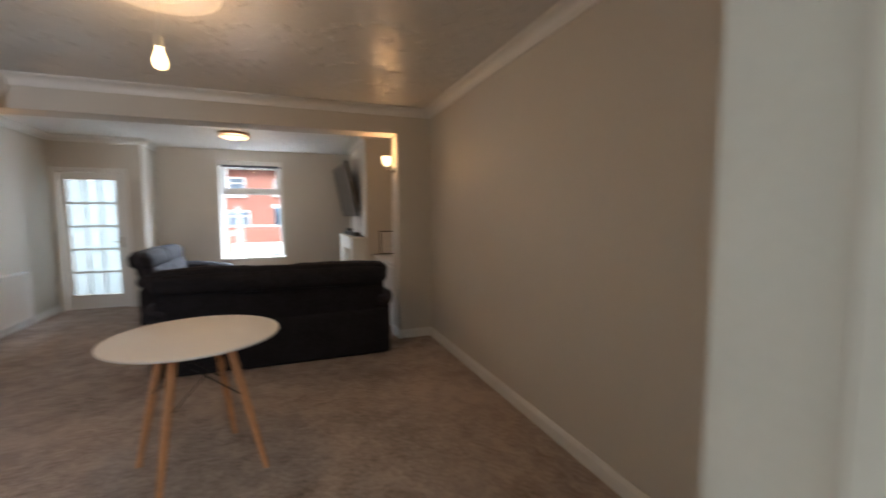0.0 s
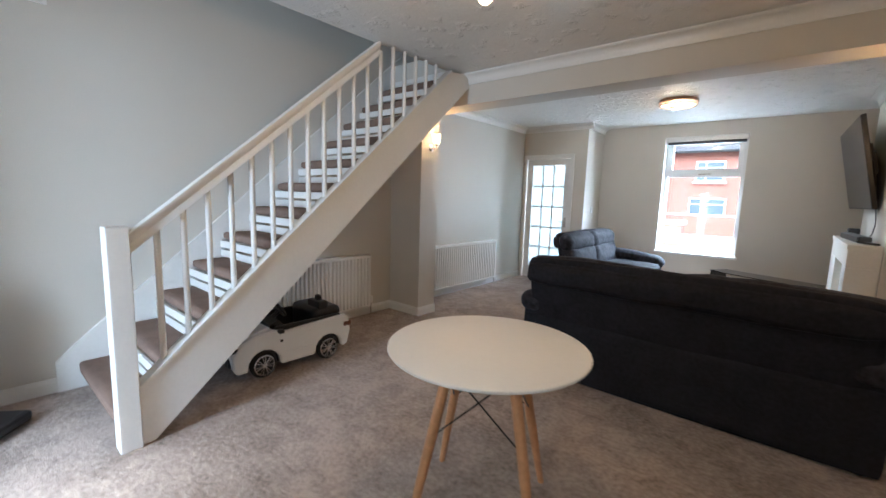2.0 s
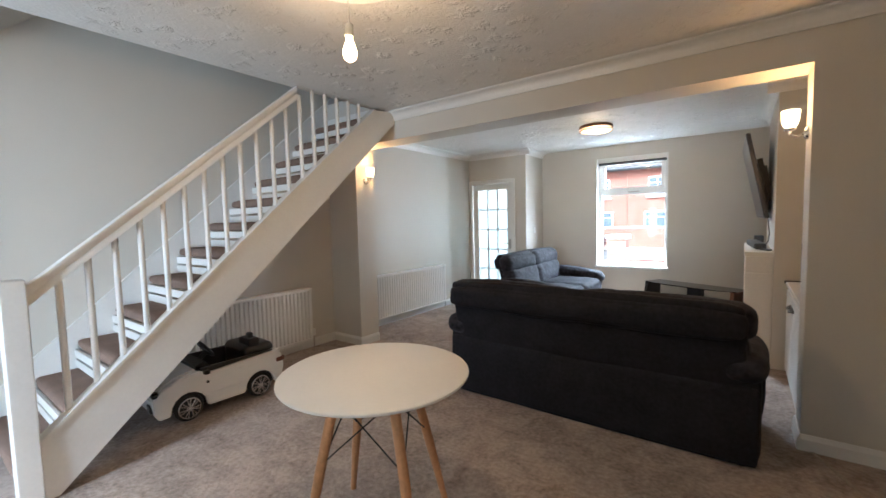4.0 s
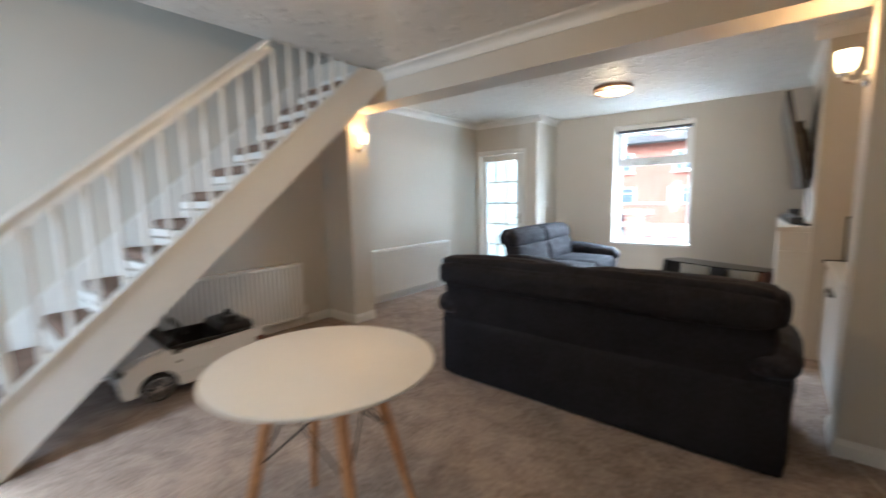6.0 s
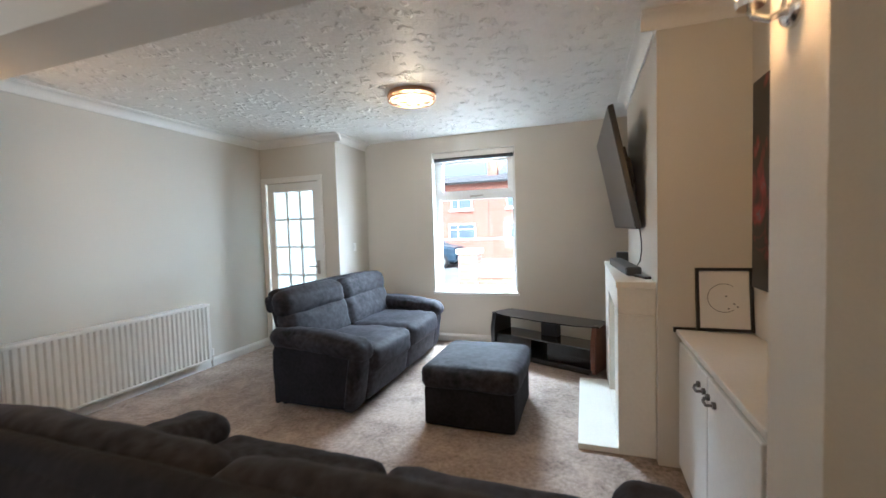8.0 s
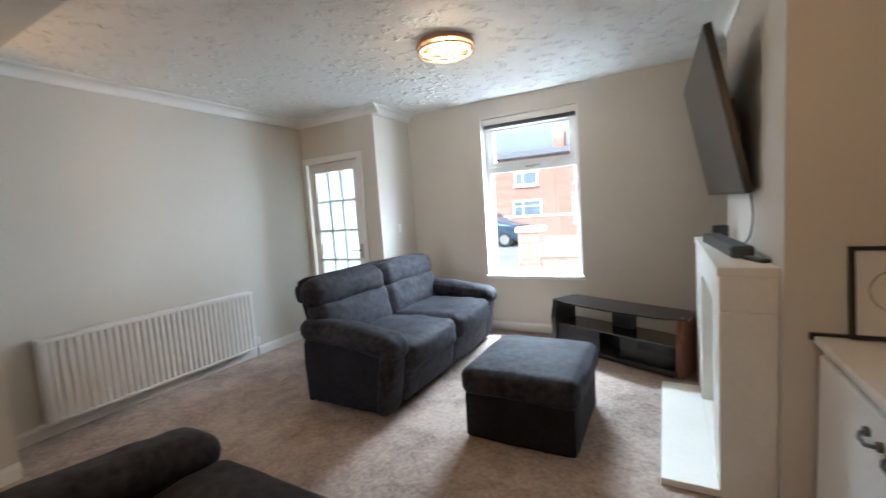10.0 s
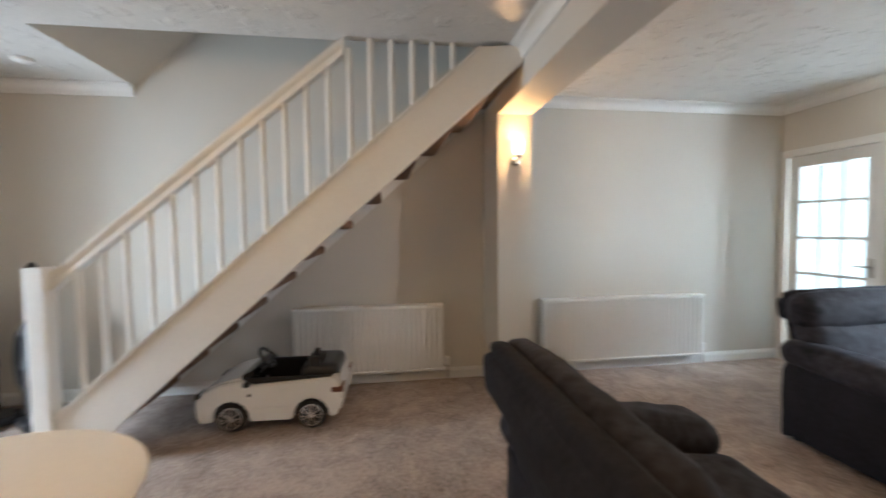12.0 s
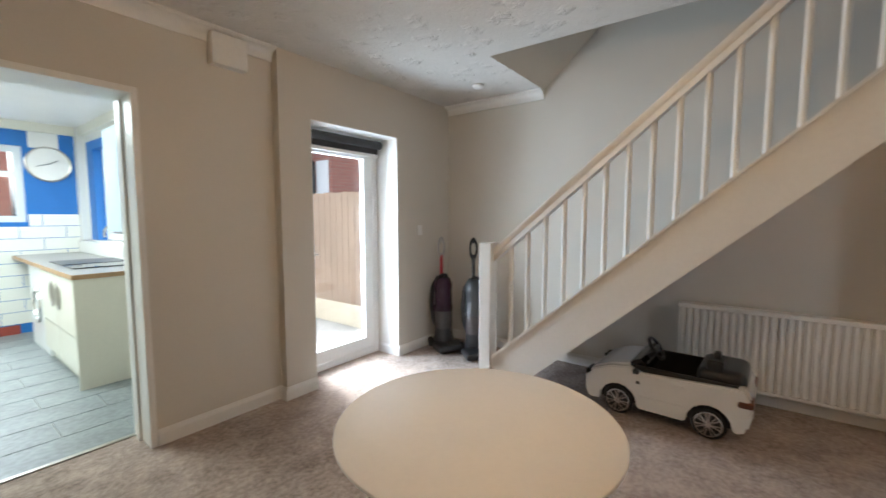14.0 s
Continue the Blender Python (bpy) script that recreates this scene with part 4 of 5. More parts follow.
part("body", solid((-0.02, 0.02, -0.08, 0.08, 0, 0.018), r=0.006), BLACK_PLASTIC, rc)

ts = thing("tv_stand", pose(0.485, 7.64, 0, 0, 0, -24.8), "black glass television stand with mahogany ends, standing across the corner", "tv stand")
bm = bmesh.new()
out = [(-0.56, 0.17), (-0.6, -0.12), (-0.4, -0.19), (0, -0.215), (0.4, -0.19), (0.6, -0.12), (0.56, 0.17)]
vs = [[bm.verts.new((x, y, z)) for x, y in out] for z in (0.448, 0.458)]
bm.faces.new(vs[0][::-1]), bm.faces.new(vs[1])
for i in range(7):
    bm.faces.new((vs[0][i], vs[0][(i + 1) % 7], vs[1][(i + 1) % 7], vs[1][i]))
part("glass_top", bm, BLACK_GLOSS, ts, "black glass top", smooth=False)
for sx, sy in ((-0.53, 0.13), (-0.56, -0.1), (0.56, -0.1), (0.53, 0.13)):
    part("stud", rods(((sx, sy, 0.457), (sx, sy, 0.464), 0.012), n=16), CHROME, ts, "chrome stud in the glass top")
part("shelf", solid((-0.52, 0.52, -0.15, 0.15, 0.24, 0.25)), BLACK_GLOSS, ts, "black glass shelf")
part("base_shelf", solid((-0.55, 0.55, -0.17, 0.15, 0.03, 0.06), r=0.005), BLACK_PLASTIC, ts)
for sg in (-1, 1):
    part("front_glass", solid((sg * 0.31 - 0.215, sg * 0.31 + 0.215, -0.152, -0.147, 0.065, 0.236)), SMOKE, ts, "smoked glass flap")
part("back_panel", solid((-0.52, 0.52, 0.135, 0.147, 0.06, 0.25)), BLACK_PLASTIC, ts)
part("plinth", solid((-0.5, 0.5, -0.13, 0.12, 0.0, 0.03)), BLACK_PLASTIC, ts)
for sg in (-1, 1):
    bm = bmesh.new()
    extrude(bm, [(-0.16, 0.03), (0.15, 0.03), (0.15, 0.447), (-0.13, 0.447), (-0.17, 0.3)], "x", sg * 0.56 - 0.022, sg * 0.56 + 0.022)
    part("end_panel", bm, DARK_WOOD if sg > 0 else BLACK_PLASTIC, ts, "mahogany coloured end panel" if sg > 0 else "", smooth=False)
part("centre_column", solid((-0.09, 0.09, 0.05, 0.13, 0.06, 0.447)), BLACK_PLASTIC, ts)

cab = thing("cabinet", pose(0, 0, 0), "white painted alcove cabinet with two doors", "cabinet")
part("body", solid((1.362, 1.685, 4.75, 5.89, 0.0, 0.77)), CAB_WHITE, cab)
part("top", solid((1.335, 1.688, 4.73, 5.905, 0.77, 0.798), r=0.005), CAB_WHITE, cab)
part("back_strip", solid((1.325, 1.445, 5.907, 5.925, 0.78, 0.806)), BLACK_PLASTIC, cab, "black strip at the back of the top")
for i, (y0, y1, hy) in enumerate(((4.77, 5.315, 5.25), (5.325, 5.86, 5.395))):
    dr = part("door", solid((1.34, 1.361, y0, y1, 0.06, 0.74), r=0.004, seg=1), CAB_WHITE, cab)
    bm = bmesh.new()
    tube(bm, [(1.336, hy + 0.042, 0.665), (1.32, hy + 0.038, 0.662), (1.312, hy + 0.02, 0.655), (1.312, hy - 0.02, 0.655), (1.32, hy - 0.038, 0.662), (1.336, hy - 0.042, 0.665)], 0.006)
    rod(bm, (1.342, hy + 0.042, 0.665), (1.328, hy + 0.042, 0.665), 0.014)
    rod(bm, (1.342, hy - 0.042, 0.665), (1.328, hy - 0.042, 0.665), 0.014)
    part("handle", bm, PEWTER, dr, "dark pewter handle")
# Thin black upright strip in the gap between nib and cabinet.
bm = solid((1.345, 1.357, 4.705, 4.728, 0.0, 0.72), r=0.002, seg=1)
tagged(link("dark_strip", bm, BLACK_PLASTIC), "dark narrow strip standing between cabinet and wall", "strip")

pf = thing("picture_frame", pose(1.56, 5.905, 0.799, -6, 0, 0), "black framed moon print leaning on the cabinet", "picture")
part("frame", solid((-0.13, -0.115, -0.03, -0.01, 0, 0.335), (0.115, 0.13, -0.03, -0.01, 0, 0.335), (-0.115, 0.115, -0.03, -0.01, 0, 0.015), (-0.115, 0.115, -0.03, -0.01, 0.32, 0.335)), BLACK_PLASTIC, pf)
part("print", solid((-0.116, 0.116, -0.018, -0.012, 0.014, 0.321)), PAPER, pf, "white paper print")
bm = bmesh.new()
for i in range(25):
    a0, a1 = radians(55 + i * 10), radians(65 + i * 10)
    rod(bm, (0.075 * math.cos(a0), -0.0195, 0.175 + 0.075 * math.sin(a0)), (0.075 * math.cos(a1), -0.0195, 0.175 + 0.075 * math.sin(a1)), 0.0016, n=5)
for x, z in ((0.01, 0.185), (0.045, 0.145), (0.02, 0.12), (0.06, 0.13)):
    rod(bm, (x, -0.021, z), (x, -0.018, z), 0.005, n=6)
part("moon_drawing", bm, INK, pf, "grey crescent line drawing")

# abstract dark canvas on the alcove wall
cv = mat("dark_splash_canvas", (0.02, 0.015, 0.015), 0.4, vary=0.2, bump=0.05)
nt = cv.node_tree
bs = nt.nodes["Principled BSDF"]
tcn, nz, rp = nt.nodes.new("ShaderNodeTexCoord"), nt.nodes.new("ShaderNodeTexNoise"), nt.nodes.new("ShaderNodeValToRGB")
nz.inputs["Scale"].default_value, nz.inputs["Detail"].default_value, nz.inputs["Distortion"].default_value = 3.2, 7, 1.5
rp.color_ramp.elements[0].position, rp.color_ramp.elements[0].color = 0.54, (0.012, 0.008, 0.008, 1)
rp.color_ramp.elements[1].position, rp.color_ramp.elements[1].color = 0.7, (0.02, 0.25, 0.3, 1)
e = rp.color_ramp.elements.new(0.63)
e.color = (0.3, 0.02, 0.03, 1)
nt.links.new(tcn.outputs["Object"], nz.inputs["Vector"])
nt.links.new(nz.outputs["Fac"], rp.inputs[0])
nt.links.new(rp.outputs[0], bs.inputs["Base Color"])
pt = thing("canvas_print", pose(0, 0, 0), "dark canvas with red and teal paint splashes on the alcove wall", "painting")
part("canvas", solid((1.655, 1.689, 5.0, 5.82, 1.05, 2.05), r=0.003, seg=1), cv, pt)

# ---- lights of the rooms ----
rose = thing("ceiling_rose", pose(-0.35, 2.545, HD), "round moulded plaster ceiling rose", "ceiling rose")
bm = bmesh.new()
lathe(bm, (0, 0, 0), [(0.3, -0.001), (0.3, -0.012), (0.285, -0.02), (0.27, -0.014), (0.25, -0.018), (0.16, -0.02), (0.13, -0.032), (0.1, -0.022), (0.05, -0.03)], n=48)
part("moulding", bm, WHITE, rose)
pend = thing("pendant_lamp", pose(-0.35, 2.545, HD), "bare warm light bulb on a thin cord, lit", "lamp")
bm = bmesh.new()
lathe(bm, (0, 0, 0), [(0.045, -0.03), (0.045, -0.04), (0.03, -0.058), (0.01, -0.062)], n=24)
part("cap", bm, WHITE, pend)
part("cord", rods(((0, 0, -0.06), (0, 0, -0.25), 0.003), n=6), WHITE, pend)
part("lamp_holder", rods(((0, 0, -0.25), (0, 0, -0.3), 0.018), n=16), WHITE, pend)
bm = bmesh.new()
lathe(bm, (0, 0, 0), [(0.013, -0.3), (0.014, -0.315), (0.022, -0.335), (0.03, -0.36), (0.03, -0.375), (0.024, -0.395), (0.01, -0.405)], n=20)
part("bulb", bm, BULB, pend, "glowing warm bulb").visible_shadow = False
lamp("pendant_light", "POINT", 1.8, (1.0, 0.6, 0.3), pose(-0.35, 2.545, HD - 0.365), 0.03)

for sx, sg in ((-2.435, 1), (1.325, -1)):
    sc = thing("wall_lamp", pose(sx, 4.56, 1.86), "lit opal glass wall lamp on a chrome arm", "wall lamp", "wall lamps on the opening")
    bm = bmesh.new()
    lathe(bm, (0, 0, 0), [(0.04, 0), (0.04, 0.01), (0.032, 0.02), (0.015, 0.024)], n=24)
    bmesh.ops.transform(bm, matrix=Matrix.Translation((0, 0, 0)) @ Matrix.Rotation(radians(90 * sg), 4, "Y"), verts=bm.verts)
    part("wall_plate", bm, CHROME, sc)
    bm = bmesh.new()
    tube(bm, [(sg * 0.02, 0, 0), (sg * 0.05, 0, -0.015), (sg * 0.085, 0, 0), (sg * 0.085, 0, 0.03)], 0.008)
    part("arm", bm, CHROME, sc)
    bm = bmesh.new()
    lathe(bm, (sg * 0.085, 0, 0), [(0.028, 0.02), (0.032, 0.035), (0.02, 0.05)], n=20)
    part("cup", bm, CHROME, sc)
    bm = bmesh.new()
    lathe(bm, (sg * 0.085, 0, 0), [(0.022, 0.04), (0.035, 0.055), (0.042, 0.085), (0.046, 0.14), (0.043, 0.141), (0.03, 0.06)], n=24)
    part("shade", bm, SHADE_GLOW, sc, "glowing opal glass shade").visible_shadow = False
    lamp("wall_lamp_light", "POINT", 0.8, (1.0, 0.5, 0.19), pose(sx + sg * 0.085, 4.56, 1.97), 0.03)

cl = thing("ceiling_lamp", pose(-0.46, 6.55, HL), "round flush copper ceiling lamp with glowing looped strips", "ceiling lamp")
bm = bmesh.new()
lathe(bm, (0, 0, 0), [(0.19, -0.001), (0.19, -0.02), (0.17, -0.026)], n=48)
part("base", bm, COPPER, cl)
bm = bmesh.new()
ring(bm, (0, 0, -0.028), 0.193, 0.009, n=56)
ring(bm, (0, 0, -0.062), 0.193, 0.006, n=56)
for k in range(6):
    a = radians(60 * k)
    rod(bm, (0.193 * math.cos(a), 0.193 * math.sin(a), -0.028), (0.193 * math.cos(a), 0.193 * math.sin(a), -0.062), 0.004, n=6)
part("rim", bm, COPPER, cl, "copper toned double rim")
for k in range(4):
    bm = bmesh.new()
    turn = radians(47 * k)
    pts = []
    for i in range(37):
        a = 2 * math.pi * i / 36
        u, v = 0.172 * math.cos(a), (0.05 + 0.012 * k) * math.sin(2 * a if k % 2 else a)
        pts.append((u * math.cos(turn) - v * math.sin(turn), u * math.sin(turn) + v * math.cos(turn), -0.052 - 0.014 * math.sin(a * 2 + k)))
    tube(bm, pts, 0.006, 6)
    part("light_strip", bm, LED, cl, "glowing looped strip").visible_shadow = False
lamp("ceiling_lamp_light", "POINT", 1.3, (1.0, 0.66, 0.36), pose(-0.46, 6.55, HL - 0.1), 0.1)
sd = thing("smoke_alarm", pose(-2.42, 1.2, HD), "small white smoke alarm on the ceiling", "smoke alarm")
bm = bmesh.new()
lathe(bm, (0, 0, 0), [(0.05, -0.001), (0.05, -0.02), (0.035, -0.03)], n=28)
part("body", bm, WHITE, sd)
vb = thing("junction_box", pose(-0.59, YK, 2.37), "white box fixed high above the doorway", "box")
part("cover", solid((-0.11, 0.11, 0, 0.07, -0.1, 0.09), r=0.006), WHITE, vb)
for nm, lbl, m in (("light_switch", "white light switch on the lobby corner", pose(VX, 7.8, 1.2, 0, 0, 90)), ("wall_socket", "small white switch on the rear wall", pose(-2.4, YR, 1.2, 0, 0, 180))):
    sw = thing(nm, m, lbl, "switch")
    part("plate", solid((-0.035, 0.035, -0.008, 0, -0.05, 0.05), r=0.003, seg=1), WHITE, sw)
    part("rocker", solid((-0.01, 0.01, -0.012, -0.008, -0.018, 0.018)), WHITE, sw)

# ---- kitchen ----
KY = -3.45
structure("kitchen_subfloor", solid((-0.72, XR, KY, 0.2, -0.12, -0.008)), GROUT, "grey grout between the kitchen tiles", "floor")
structure("kitchen_wall_left", solid((-0.9, -0.7, KY - 0.25, -3.3, 0, 2.5), (-0.9, -0.7, -3.3, -1.2, 0, 1.05), (-0.9, -0.7, -3.3, -1.2, 2.22, 2.5), (-0.9, -0.7, -1.2, 0.17, 0, 2.5)), WHITE, "white kitchen side wall with a window", "wall")
structure("kitchen_wall_end", solid((-0.7, -0.17, KY - 0.25, KY, 0, 2.5), (-0.17, 0.85, KY - 0.25, KY, 0, 1.27), (-0.17, 0.85, KY - 0.25, KY, 2.13, 2.5), (0.85, XR, KY - 0.25, KY, 0, 2.5)), BLUE, "bright blue painted kitchen end wall", "wall")
structure("kitchen_recess", solid((-0.84, -0.702, -3.3, -3.29, 1.05, 2.22), (-0.84, -0.702, -3.29, -1.2, 2.21, 2.22), (-0.79, -0.702, -3.29, -3.05, 1.05, 2.21), (-0.79, -0.702, -3.05, -1.2, 2.12, 2.21)), BLUE, "blue painted recess round the sink window", "wall")
structure("kitchen_cornice", solid((-0.7, XR, KY, KY + 0.06, 2.3, 2.4), (-0.7, -0.64, KY + 0.06, 0.2, 2.3, 2.4)), KITCHEN_WHITE, "cream cornice in the kitchen", "coving")
structure("kitchen_pier", solid((-0.7, -0.62, KY, -3.33, 1.05, 2.4), (-0.7, -0.6, KY, -0.87, 0.9, 1.04)), WHITE, "white pier in the kitchen corner", "wall")
structure("ceiling_kitchen", solid((-0.9, XR, KY - 0.25, 0.2, 2.4, 2.5)), WHITE, "white kitchen ceiling", "ceiling")
kw = tagged(new("window_kitchen"), "white uPVC kitchen window", "window", kind="structure")
sash_frame("window_frame", -0.17, 0.85, 1.27, 2.13, KY - 0.12, KY - 0.05, 0.07, kw)
part("transom", solid((-0.1, 0.78, KY - 0.12, KY - 0.05, 1.78, 1.84)), UPVC, kw)
part("pane", solid((-0.1, 0.78, KY - 0.09, KY - 0.086, 1.34, 2.06)), CLEAR, kw).visible_shadow = False
kw2 = tagged(new("window_kitchen_side"), "white uPVC window above the sink", "window", kind="structure")
part("window_frame", solid((-0.84, -0.79, -3.05, -2.98, 1.06, 2.12), (-0.84, -0.79, -1.27, -1.2, 1.06, 2.12), (-0.84, -0.79, -2.98, -1.27, 1.06, 1.13), (-0.84, -0.79, -2.98, -1.27, 2.05, 2.12), (-0.84, -0.79, -2.2, -2.13, 1.13, 2.05)), UPVC, kw2)
part("pane", solid((-0.822, -0.818, -2.98, -1.27, 1.13, 2.05)), CLEAR, kw2).visible_shadow = False
for i, (y0, y1) in enumerate(((-2.1, -1.5), (-1.5, -0.9))):
    ku = thing("kitchen_unit", pose(0, 0, 0), "cream base cabinet with a looped handle" if i else "cream washing machine panel cabinet under the worktop", "cabinet", "kitchen base units")
    part("body", solid((-0.69, -0.06, y0 + 0.002, y1 - 0.002, 0.12, 0.86)), KITCHEN_WHITE, ku)
    part("door", solid((-0.06, -0.04, y0 + 0.006, y1 - 0.006, 0.4, 0.85), r=0.003, seg=1), KITCHEN_WHITE, ku)
    part("lower_panel", solid((-0.06, -0.045, y0 + 0.006, y1 - 0.006, 0.12, 0.39)), KITCHEN_WHITE, ku)
    bm = bmesh.new()
    ring(bm, (-0.03, y0 + (0.12 if i else 0.5), 0.68), 0.05, 0.008, "X", scale=(2.0, 1.0, 1))
    part("handle", bm, BRUSHED, ku, "oval loop handle")
    part("plinth", solid((-0.69, -0.1, y0 + 0.002, y1 - 0.002, 0, 0.12)), KITCHEN_WHITE, ku)
ep = thing("end_panel", pose(0, 0, 0), "cream end panel of the kitchen units", "panel")
part("board", solid((-0.69, -0.035, -0.898, -0.88, 0, 0.86)), KITCHEN_WHITE, ep)
wm = thing("washing_machine", pose(-0.35, -2.5, 0), "white washing machine under the worktop", "washing machine")
part("cabinet", solid((-0.3, 0.28, -0.39, 0.39, 0.0, 0.855), r=0.01), UPVC, wm)
bm = bmesh.new()
ring(bm, (0.285, 0, 0.45), 0.16, 0.02, "X")
part("porthole", bm, CHROME, wm)
wt = thing("worktop", pose(0, 0, 0), "grey kitchen worktop with an oak edge", "worktop")
part("slab", solid((-0.699, -0.03, -3.44, -0.87, 0.862, 0.898)), WORKTOP, wt)
part("edging", solid((-0.699, -0.03, -0.87, -0.866, 0.862, 0.898), (-0.03, -0.026, -3.44, -0.866, 0.862, 0.898)), OAK_EDGE, wt, "oak coloured edge strip")
sk = thing("sink", pose(-0.36, -1.75, 0.9), "black inset sink in the worktop", "sink")
part("basin", solid((-0.24, 0.24, -0.4, 0.1, -0.001, 0.012), r=0.005), BLACK_PLASTIC, sk)
part("drainer", solid((-0.24, 0.24, 0.1, 0.45, -0.001, 0.008), r=0.003, seg=1), BLACK_GLOSS, sk)
tp = thing("tap", pose(-0.6, -1.7, 0.9), "chrome swan-neck kitchen tap", "tap")
bm = rods(((0, 0, 0), (0, 0, 0.05), 0.022))
tube(bm, [(0, 0, 0.05), (0, 0, 0.28)] + [(0.08 - 0.08 * math.cos(a), 0, 0.28 + 0.08 * math.sin(a)) for a in (math.pi * i / 10 for i in range(1, 11))] + [(0.16, 0, 0.24)], 0.011)
part("spout", bm, CHROME, tp)
ck = thing("wall_clock", pose(-0.38, KY, 1.94), "round white wall clock on the blue wall", "clock")
part("case", rods(((0, 0, 0), (0, 0.03, 0), 0.2), n=40), WHITE, ck)
bm = bmesh.new()
ring(bm, (0, 0.03, 0), 0.195, 0.01, "Y", n=40)
part("rim", bm, BRUSHED, ck)
part("hour_hand", rods(((0, 0.033, 0), (-0.08, 0.033, 0.05), 0.004), n=6), BLACK_PLASTIC, ck)
part("minute_hand", rods(((0, 0.034, 0), (0.11, 0.034, -0.03), 0.003), n=6), BLACK_PLASTIC, ck)
wb = thing("notice", pose(-0.35, KY, 2.22), "square white vent cover on the blue wall", "vent")
part("plate", solid((-0.13, 0.13, 0, 0.015, -0.1, 0.1), r=0.004, seg=1), WHITE, wb)
bo = thing("wall_boiler", pose(-0.52, -1.1, 1.21), "pale grey wall cabinet beside the kitchen window", "wall cabinet")
part("case", solid((-0.17, 0.17, -0.12, 0.4, 0, 0.85), r=0.006), mat("pale_blue_grey_laminate", (0.42, 0.5, 0.56), 0.4, vary=0.04, bump=0.02), bo)
structure("baseboard_kitchen", solid((-0.04, XR, KY, KY + 0.015, 0, 0.1)), mat("red_quarry_skirting", (0.3, 0.06, 0.04), 0.5, vary=0.15), "red tiled kitchen skirting", "skirting")

# ---- back garden ----
structure("ground", solid((-80, 80, -80, 0.1, -0.4, -0.16), (-80, 80, 8.4, 160, -0.5, -0.28)), PAVING, "pale concrete paving outside", "ground")
structure("step_back", solid((-2.6, -0.95, -0.5, 0.17, -0.16, -0.02)), PAVING, "concrete step at the back door", "step")
fence = tagged(new("fence"), "tall weathered pine board fence with a gravel board", "fence")
for i in range(50):
    y = 0.1 - 0.125 * i
    zt = 1.66 + 0.006 * math.sin(i * 2.1)
    part("board", solid((-2.93, -2.908, y - 0.121, y, 0.14, zt)), FENCE_WOOD, fence)
part("gravel_board", solid((-2.935, -2.895, -6.2, 0.1, -0.16, 0.14)), RENDER_CREAM, fence, "concrete gravel board")
nb = tagged(new("outbuilding"), "neighbouring red brick extension with dark gutter", "house")
part("wall", solid((-9.5, -5.2, -9.5, -4.4, -0.2, 2.9)), RED_BRICK, nb)
part("fascia", solid((-9.6, -5.05, -9.6, -4.25, 2.9, 3.05)), BLACK_PLASTIC, nb)
part("gutter", rods(((-5.0, -9.6, 2.92), (-5.0, -4.25, 2.92), 0.06)), BLACK_PLASTIC, nb)
bm = bmesh.new()
tube(bm, [(-5.1, -5.2, 2.9), (-5.12, -5.2, 2.7), (-5.15, -5.0, 2.55), (-5.15, -5.0, -0.15)], 0.04)
part("downpipe", bm, BLACK_PLASTIC, nb)
part("window", solid((-5.205, -5.19, -4.95, -4.5, 1.7, 2.6)), UPVC, nb)
nb2 = tagged(new("neighbour_house"), "cream rendered house behind the fence", "house")
part("wall", solid((-6.5, -2.5, -16, -11, -0.2, 5)), RENDER_CREAM, nb2)
bm = bmesh.new()
extrude(bm, [(-16.4, 5), (-10.6, 5), (-13.5, 7)], "x", -6.8, -2.2)
part("roof", bm, ROOF, nb2, smooth=False)
part("window", solid((-4.8, -3.8, -11.0, -10.97, 2.5, 3.7)), UPVC, nb2)
nb3 = tagged(new("house"), "red brick houses behind the kitchen", "house")
part("wall", solid((-2, 14, -26, -20, -0.2, 5)), RED_BRICK, nb3)
bm = bmesh.new()
extrude(bm, [(-26.4, 5), (-19.6, 5), (-23, 7.4)], "x", -2.4, 14.4)
part("roof", bm, ROOF, nb3, smooth=False)
for x in (0.5, 3.5, 6.5, 9.5):
    part("window", solid((x, x + 1.2, -20.01, -19.96, 2.9, 4.1)), UPVC, nb3)
    part("window", solid((x, x + 1.2, -20.01, -19.96, 0.7, 2.0)), UPVC, nb3)

# ---- street ----
structure("pavement", solid((-80, 80, 11.3, 13.4, -0.4, -0.2)), PAVING, "pale concrete pavement", "pavement")
structure("road", solid((-80, 80, 13.4, 22.0, -0.4, -0.274)), ASPHALT, "grey asphalt street", "road")
structure("pavement_far", solid((-80, 80, 22.0, 24.0, -0.4, -0.2)), PAVING, "pale concrete pavement across the street", "pavement")
gw = tagged(new("garden_wall"), "low red brick garden wall with white coping and a pier", "wall")
part("pier", solid((-1.42, -1.05, 10.85, 11.2, -0.28, 0.9)), RED_BRICK, gw)
part("pier_cap", solid((-1.46, -1.01, 10.81, 11.24, 0.9, 0.99), r=0.01), COPING, gw, "white pier cap")
part("wall", solid((-1.05, 3.5, 10.92, 11.14, -0.28, 0.46)), RED_BRICK, gw)
part("coping", solid((-1.05, 3.5, 10.88, 11.18, 0.46, 0.7), r=0.01), COPING, gw, "white painted coping")
gw2 = tagged(new("garden_wall"), "low red brick wall across the street", "wall")
part("wall", solid((-60, 40, 25.0, 25.2, -0.28, 0.75)), RED_BRICK, gw2)
part("coping", solid((-60, 40, 24.96, 25.24, 0.75, 0.85)), COPING, gw2)
HY = 30.0


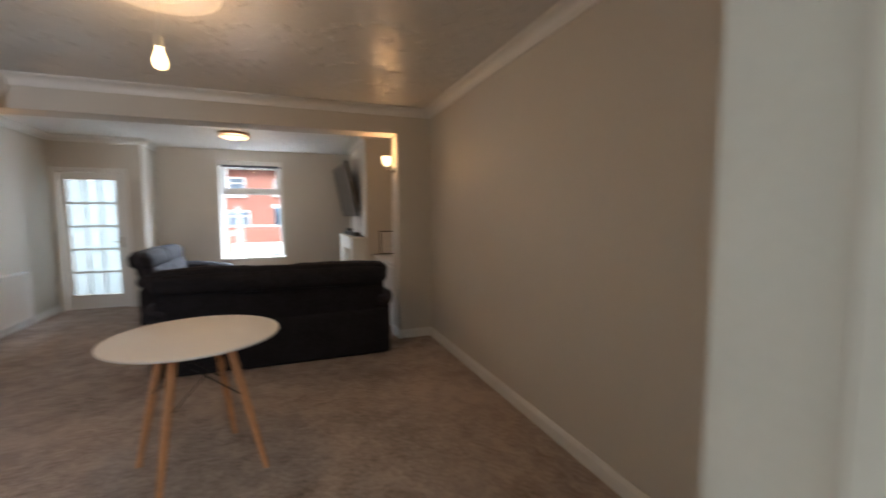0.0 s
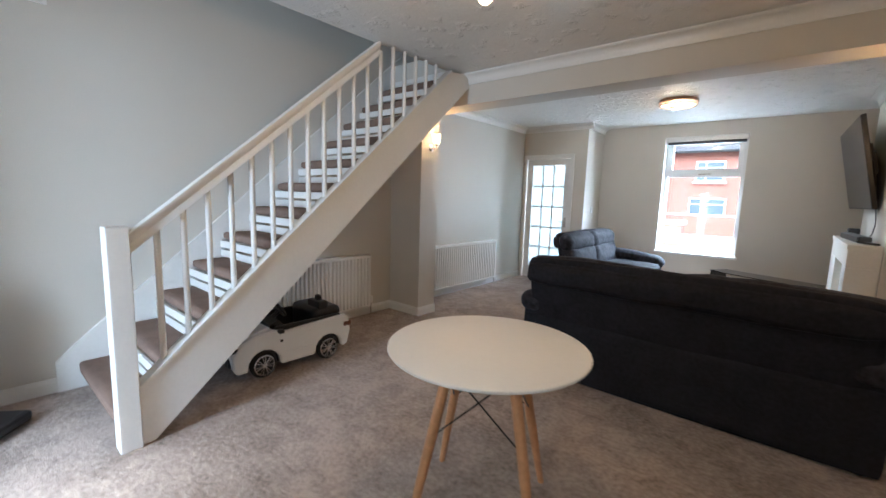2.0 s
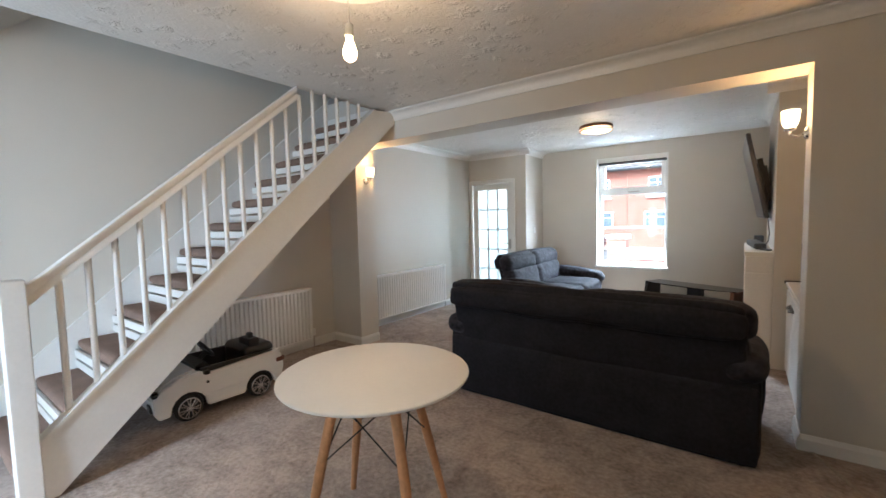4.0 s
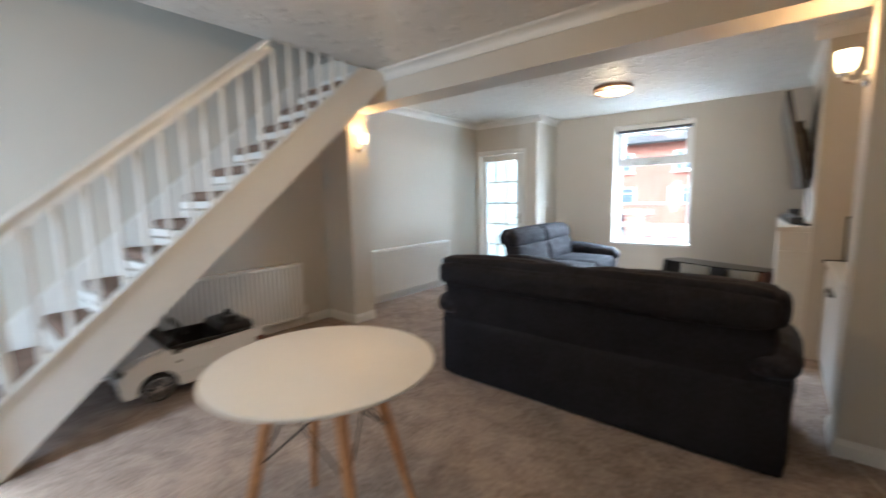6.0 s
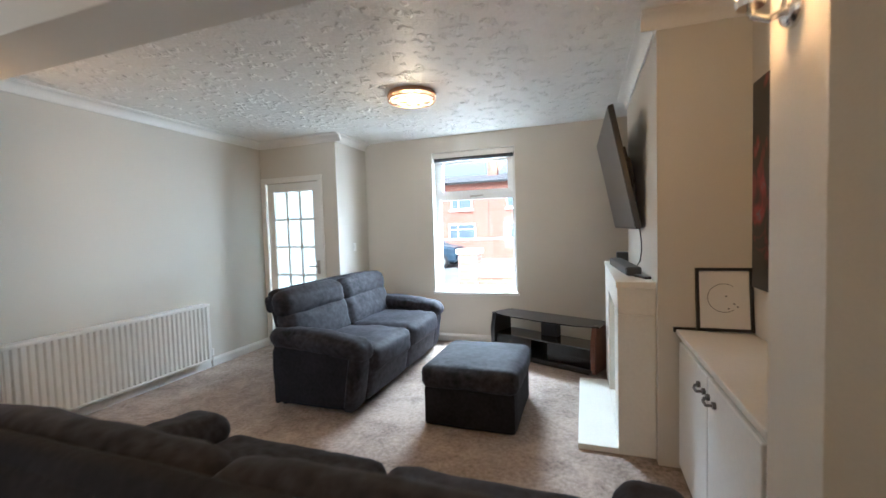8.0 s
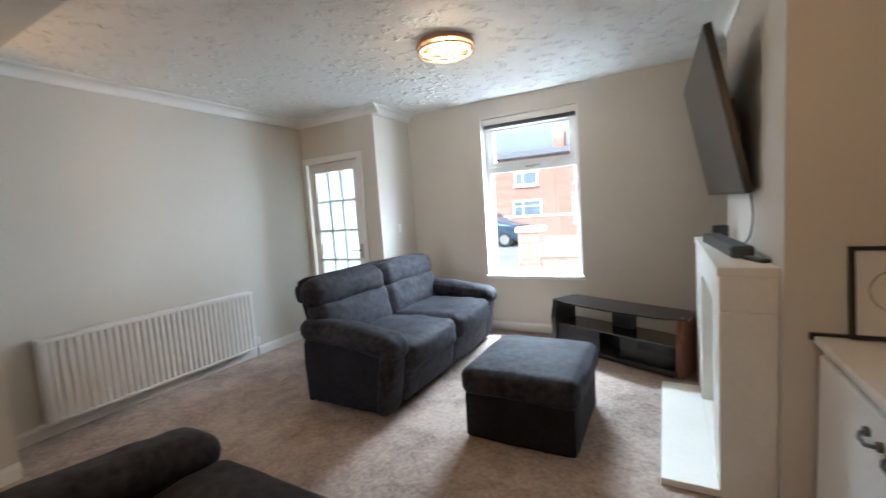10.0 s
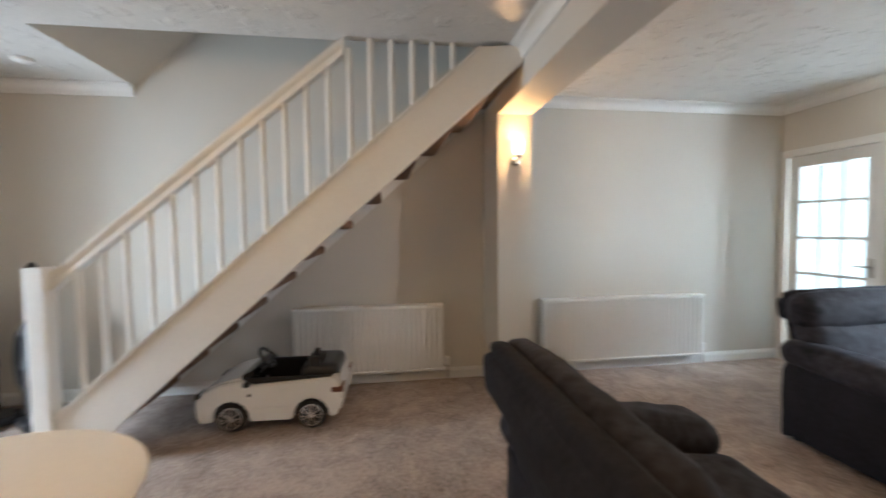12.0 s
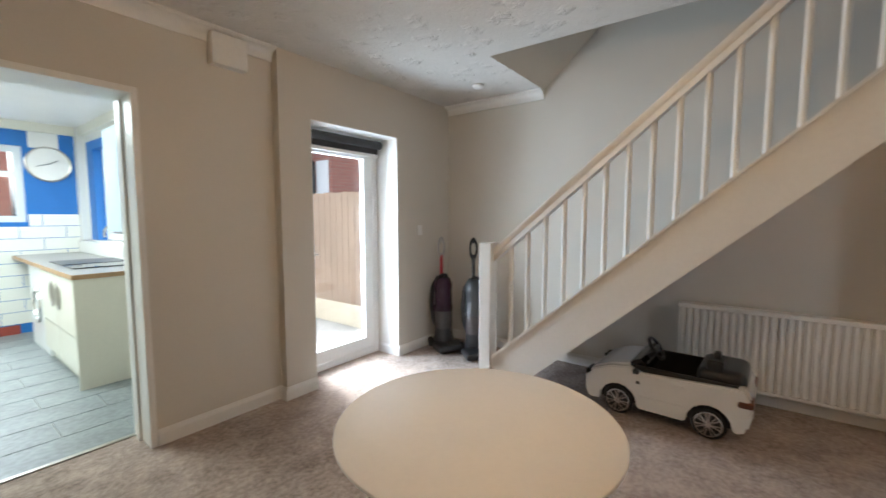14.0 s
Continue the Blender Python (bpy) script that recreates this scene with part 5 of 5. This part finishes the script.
def terrace_house(x0, door_left):
    """One house of the terrace; 6 m wide, two storeys."""
    h = thing("terraced_house", pose(x0, HY, -0.28), "two-storey red brick terraced house across the street", "house", "terrace across the street")
    part("wall", solid((0, 5.98, 0, 7, 0, 4.75)), RED_BRICK, h)
    bm = bmesh.new()
    extrude(bm, [(-0.35, 4.7), (3.5, 5.6), (7.35, 4.7)], "x", 0, 5.98)
    part("roof", bm, ROOF, h, smooth=False)
    part("gutter", solid((0, 5.98, -0.42, -0.3, 4.62, 4.74)), BLACK_PLASTIC, h)
    dx, wx = (0.6, 3.2) if door_left else (4.4, 1.0)
    for z0, z1, xx, ww in ((0.75, 2.0, wx, 1.9), (2.95, 4.15, wx + 0.2, 1.5), (3.0, 4.1, dx, 1.0)):
        w = part("window", solid((xx, xx + 0.09, -0.06, 0.02, z0, z1), (xx + ww - 0.09, xx + ww, -0.06, 0.02, z0, z1), (xx, xx + ww, -0.06, 0.02, z0, z0 + 0.09), (xx, xx + ww, -0.06, 0.02, z1 - 0.09, z1), (xx + ww / 3, xx + ww / 3 + 0.07, -0.05, 0.02, z0, z1), (xx, xx + ww, -0.05, 0.02, z1 - 0.42, z1 - 0.36)), UPVC, h)
        part("pane", solid((xx + 0.05, xx + ww - 0.05, -0.03, -0.02, z0 + 0.05, z1 - 0.05)), NET_SKY_GLASS, w)
        part("sill", solid((xx - 0.1, xx + ww + 0.1, -0.12, 0.02, z0 - 0.12, z0)), COPING, w)
    part("front_door", solid((dx, dx + 0.95, -0.04, 0.02, 0.1, 2.15)), CAR_BLUE, h)
    part("lintel", solid((dx - 0.15, dx + 1.1, -0.05, 0.02, 2.15, 2.4)), COPING, h)
    part("chimney", solid((5.3, 5.98, 3.1, 3.9, 5.3, 6.7)), RED_BRICK, h)
    return h


for k in range(-9, 6):
    terrace_house(6.0 * k + 0.9, k % 2 == 0)


def parked_car(m, paint, label):
    c = thing("parked_car", m, label, "car")
    bm = bmesh.new()
    extrude(bm, [(-2.0, 0.25), (-2.05, 0.6), (-1.9, 0.85), (-1.1, 0.98), (-0.5, 1.42), (0.9, 1.48), (1.7, 1.1), (2.0, 0.95), (2.05, 0.4), (1.95, 0.22)], "y", -0.85, 0.85)
    bmesh.ops.bevel(bm, geom=bm.edges[:], offset=0.09, segments=3, affect="EDGES", clamp_overlap=True)
    part("body", bm, paint, c)
    for sg in (-1, 1):
        bm = bmesh.new()
        extrude(bm, [(-0.95, 0.98), (-0.45, 1.35), (0.2, 1.39), (0.2, 0.98)], "y", sg * 0.855 - 0.01, sg * 0.855 + 0.01)
        extrude(bm, [(0.27, 0.98), (0.27, 1.39), (0.9, 1.38), (1.45, 1.05), (1.3, 0.98)], "y", sg * 0.855 - 0.01, sg * 0.855 + 0.01)
        part("side_windows", bm, BLACK_GLOSS, c, smooth=False)
        for x in (-1.3, 1.25):
            w = part("wheel", rods(((x, sg * 0.78, 0.31), (x, sg * 0.88, 0.31), 0.31), n=28), RUBBER, c)
            part("rim", rods(((x, sg * 0.875, 0.31), (x, sg * 0.89, 0.31), 0.2), n=20), CHROME, w)
    return c


parked_car(pose(-6.2, 20.6, -0.274, 0, 0, 180), CAR_BLUE, "blue grey hatchback parked at the far kerb")

# ---- kitchen tiles: pieces last ----
kf = tagged(new("kitchen_floor"), "grey slate-look floor tiles laid in staggered rows", "floor", kind="structure")
for r in range(13):
    for c in range(5):
        x0, y0 = -0.69 + 0.6 * c - 0.3 * (r % 2), 0.185 - 0.3 * (r + 1)
        a, b = max(x0, -0.69) + 0.004, min(x0 + 0.6, XR) - 0.004
        if b - a > 0.02:
            part("tile", solid((a, b, max(y0, KY) + 0.004, y0 + 0.296, -0.01, 0.0)), SLATE, kf, smooth=False)
kt = tagged(new("kitchen_wall_tiles"), "white glazed wall tiles below the blue paint", "tiles", kind="structure")
for r in range(9):
    for c in range(7):
        x0 = -0.695 + 0.4 * c - 0.2 * (r % 2)
        a, b = max(x0, -0.695) + 0.003, min(x0 + 0.4, XR) - 0.003
        z0 = 0.11 + 0.139 * r
        if r == 8 and b > -0.17:
            b = min(b, 1.66) if a > 0.85 else -0.18
        if b - a > 0.02 and z0 + 0.139 < 1.37:
            part("tile", solid((a, b, KY, KY + 0.008, z0 + 0.003, z0 + 0.136)), TILE_WHITE, kt, smooth=False)
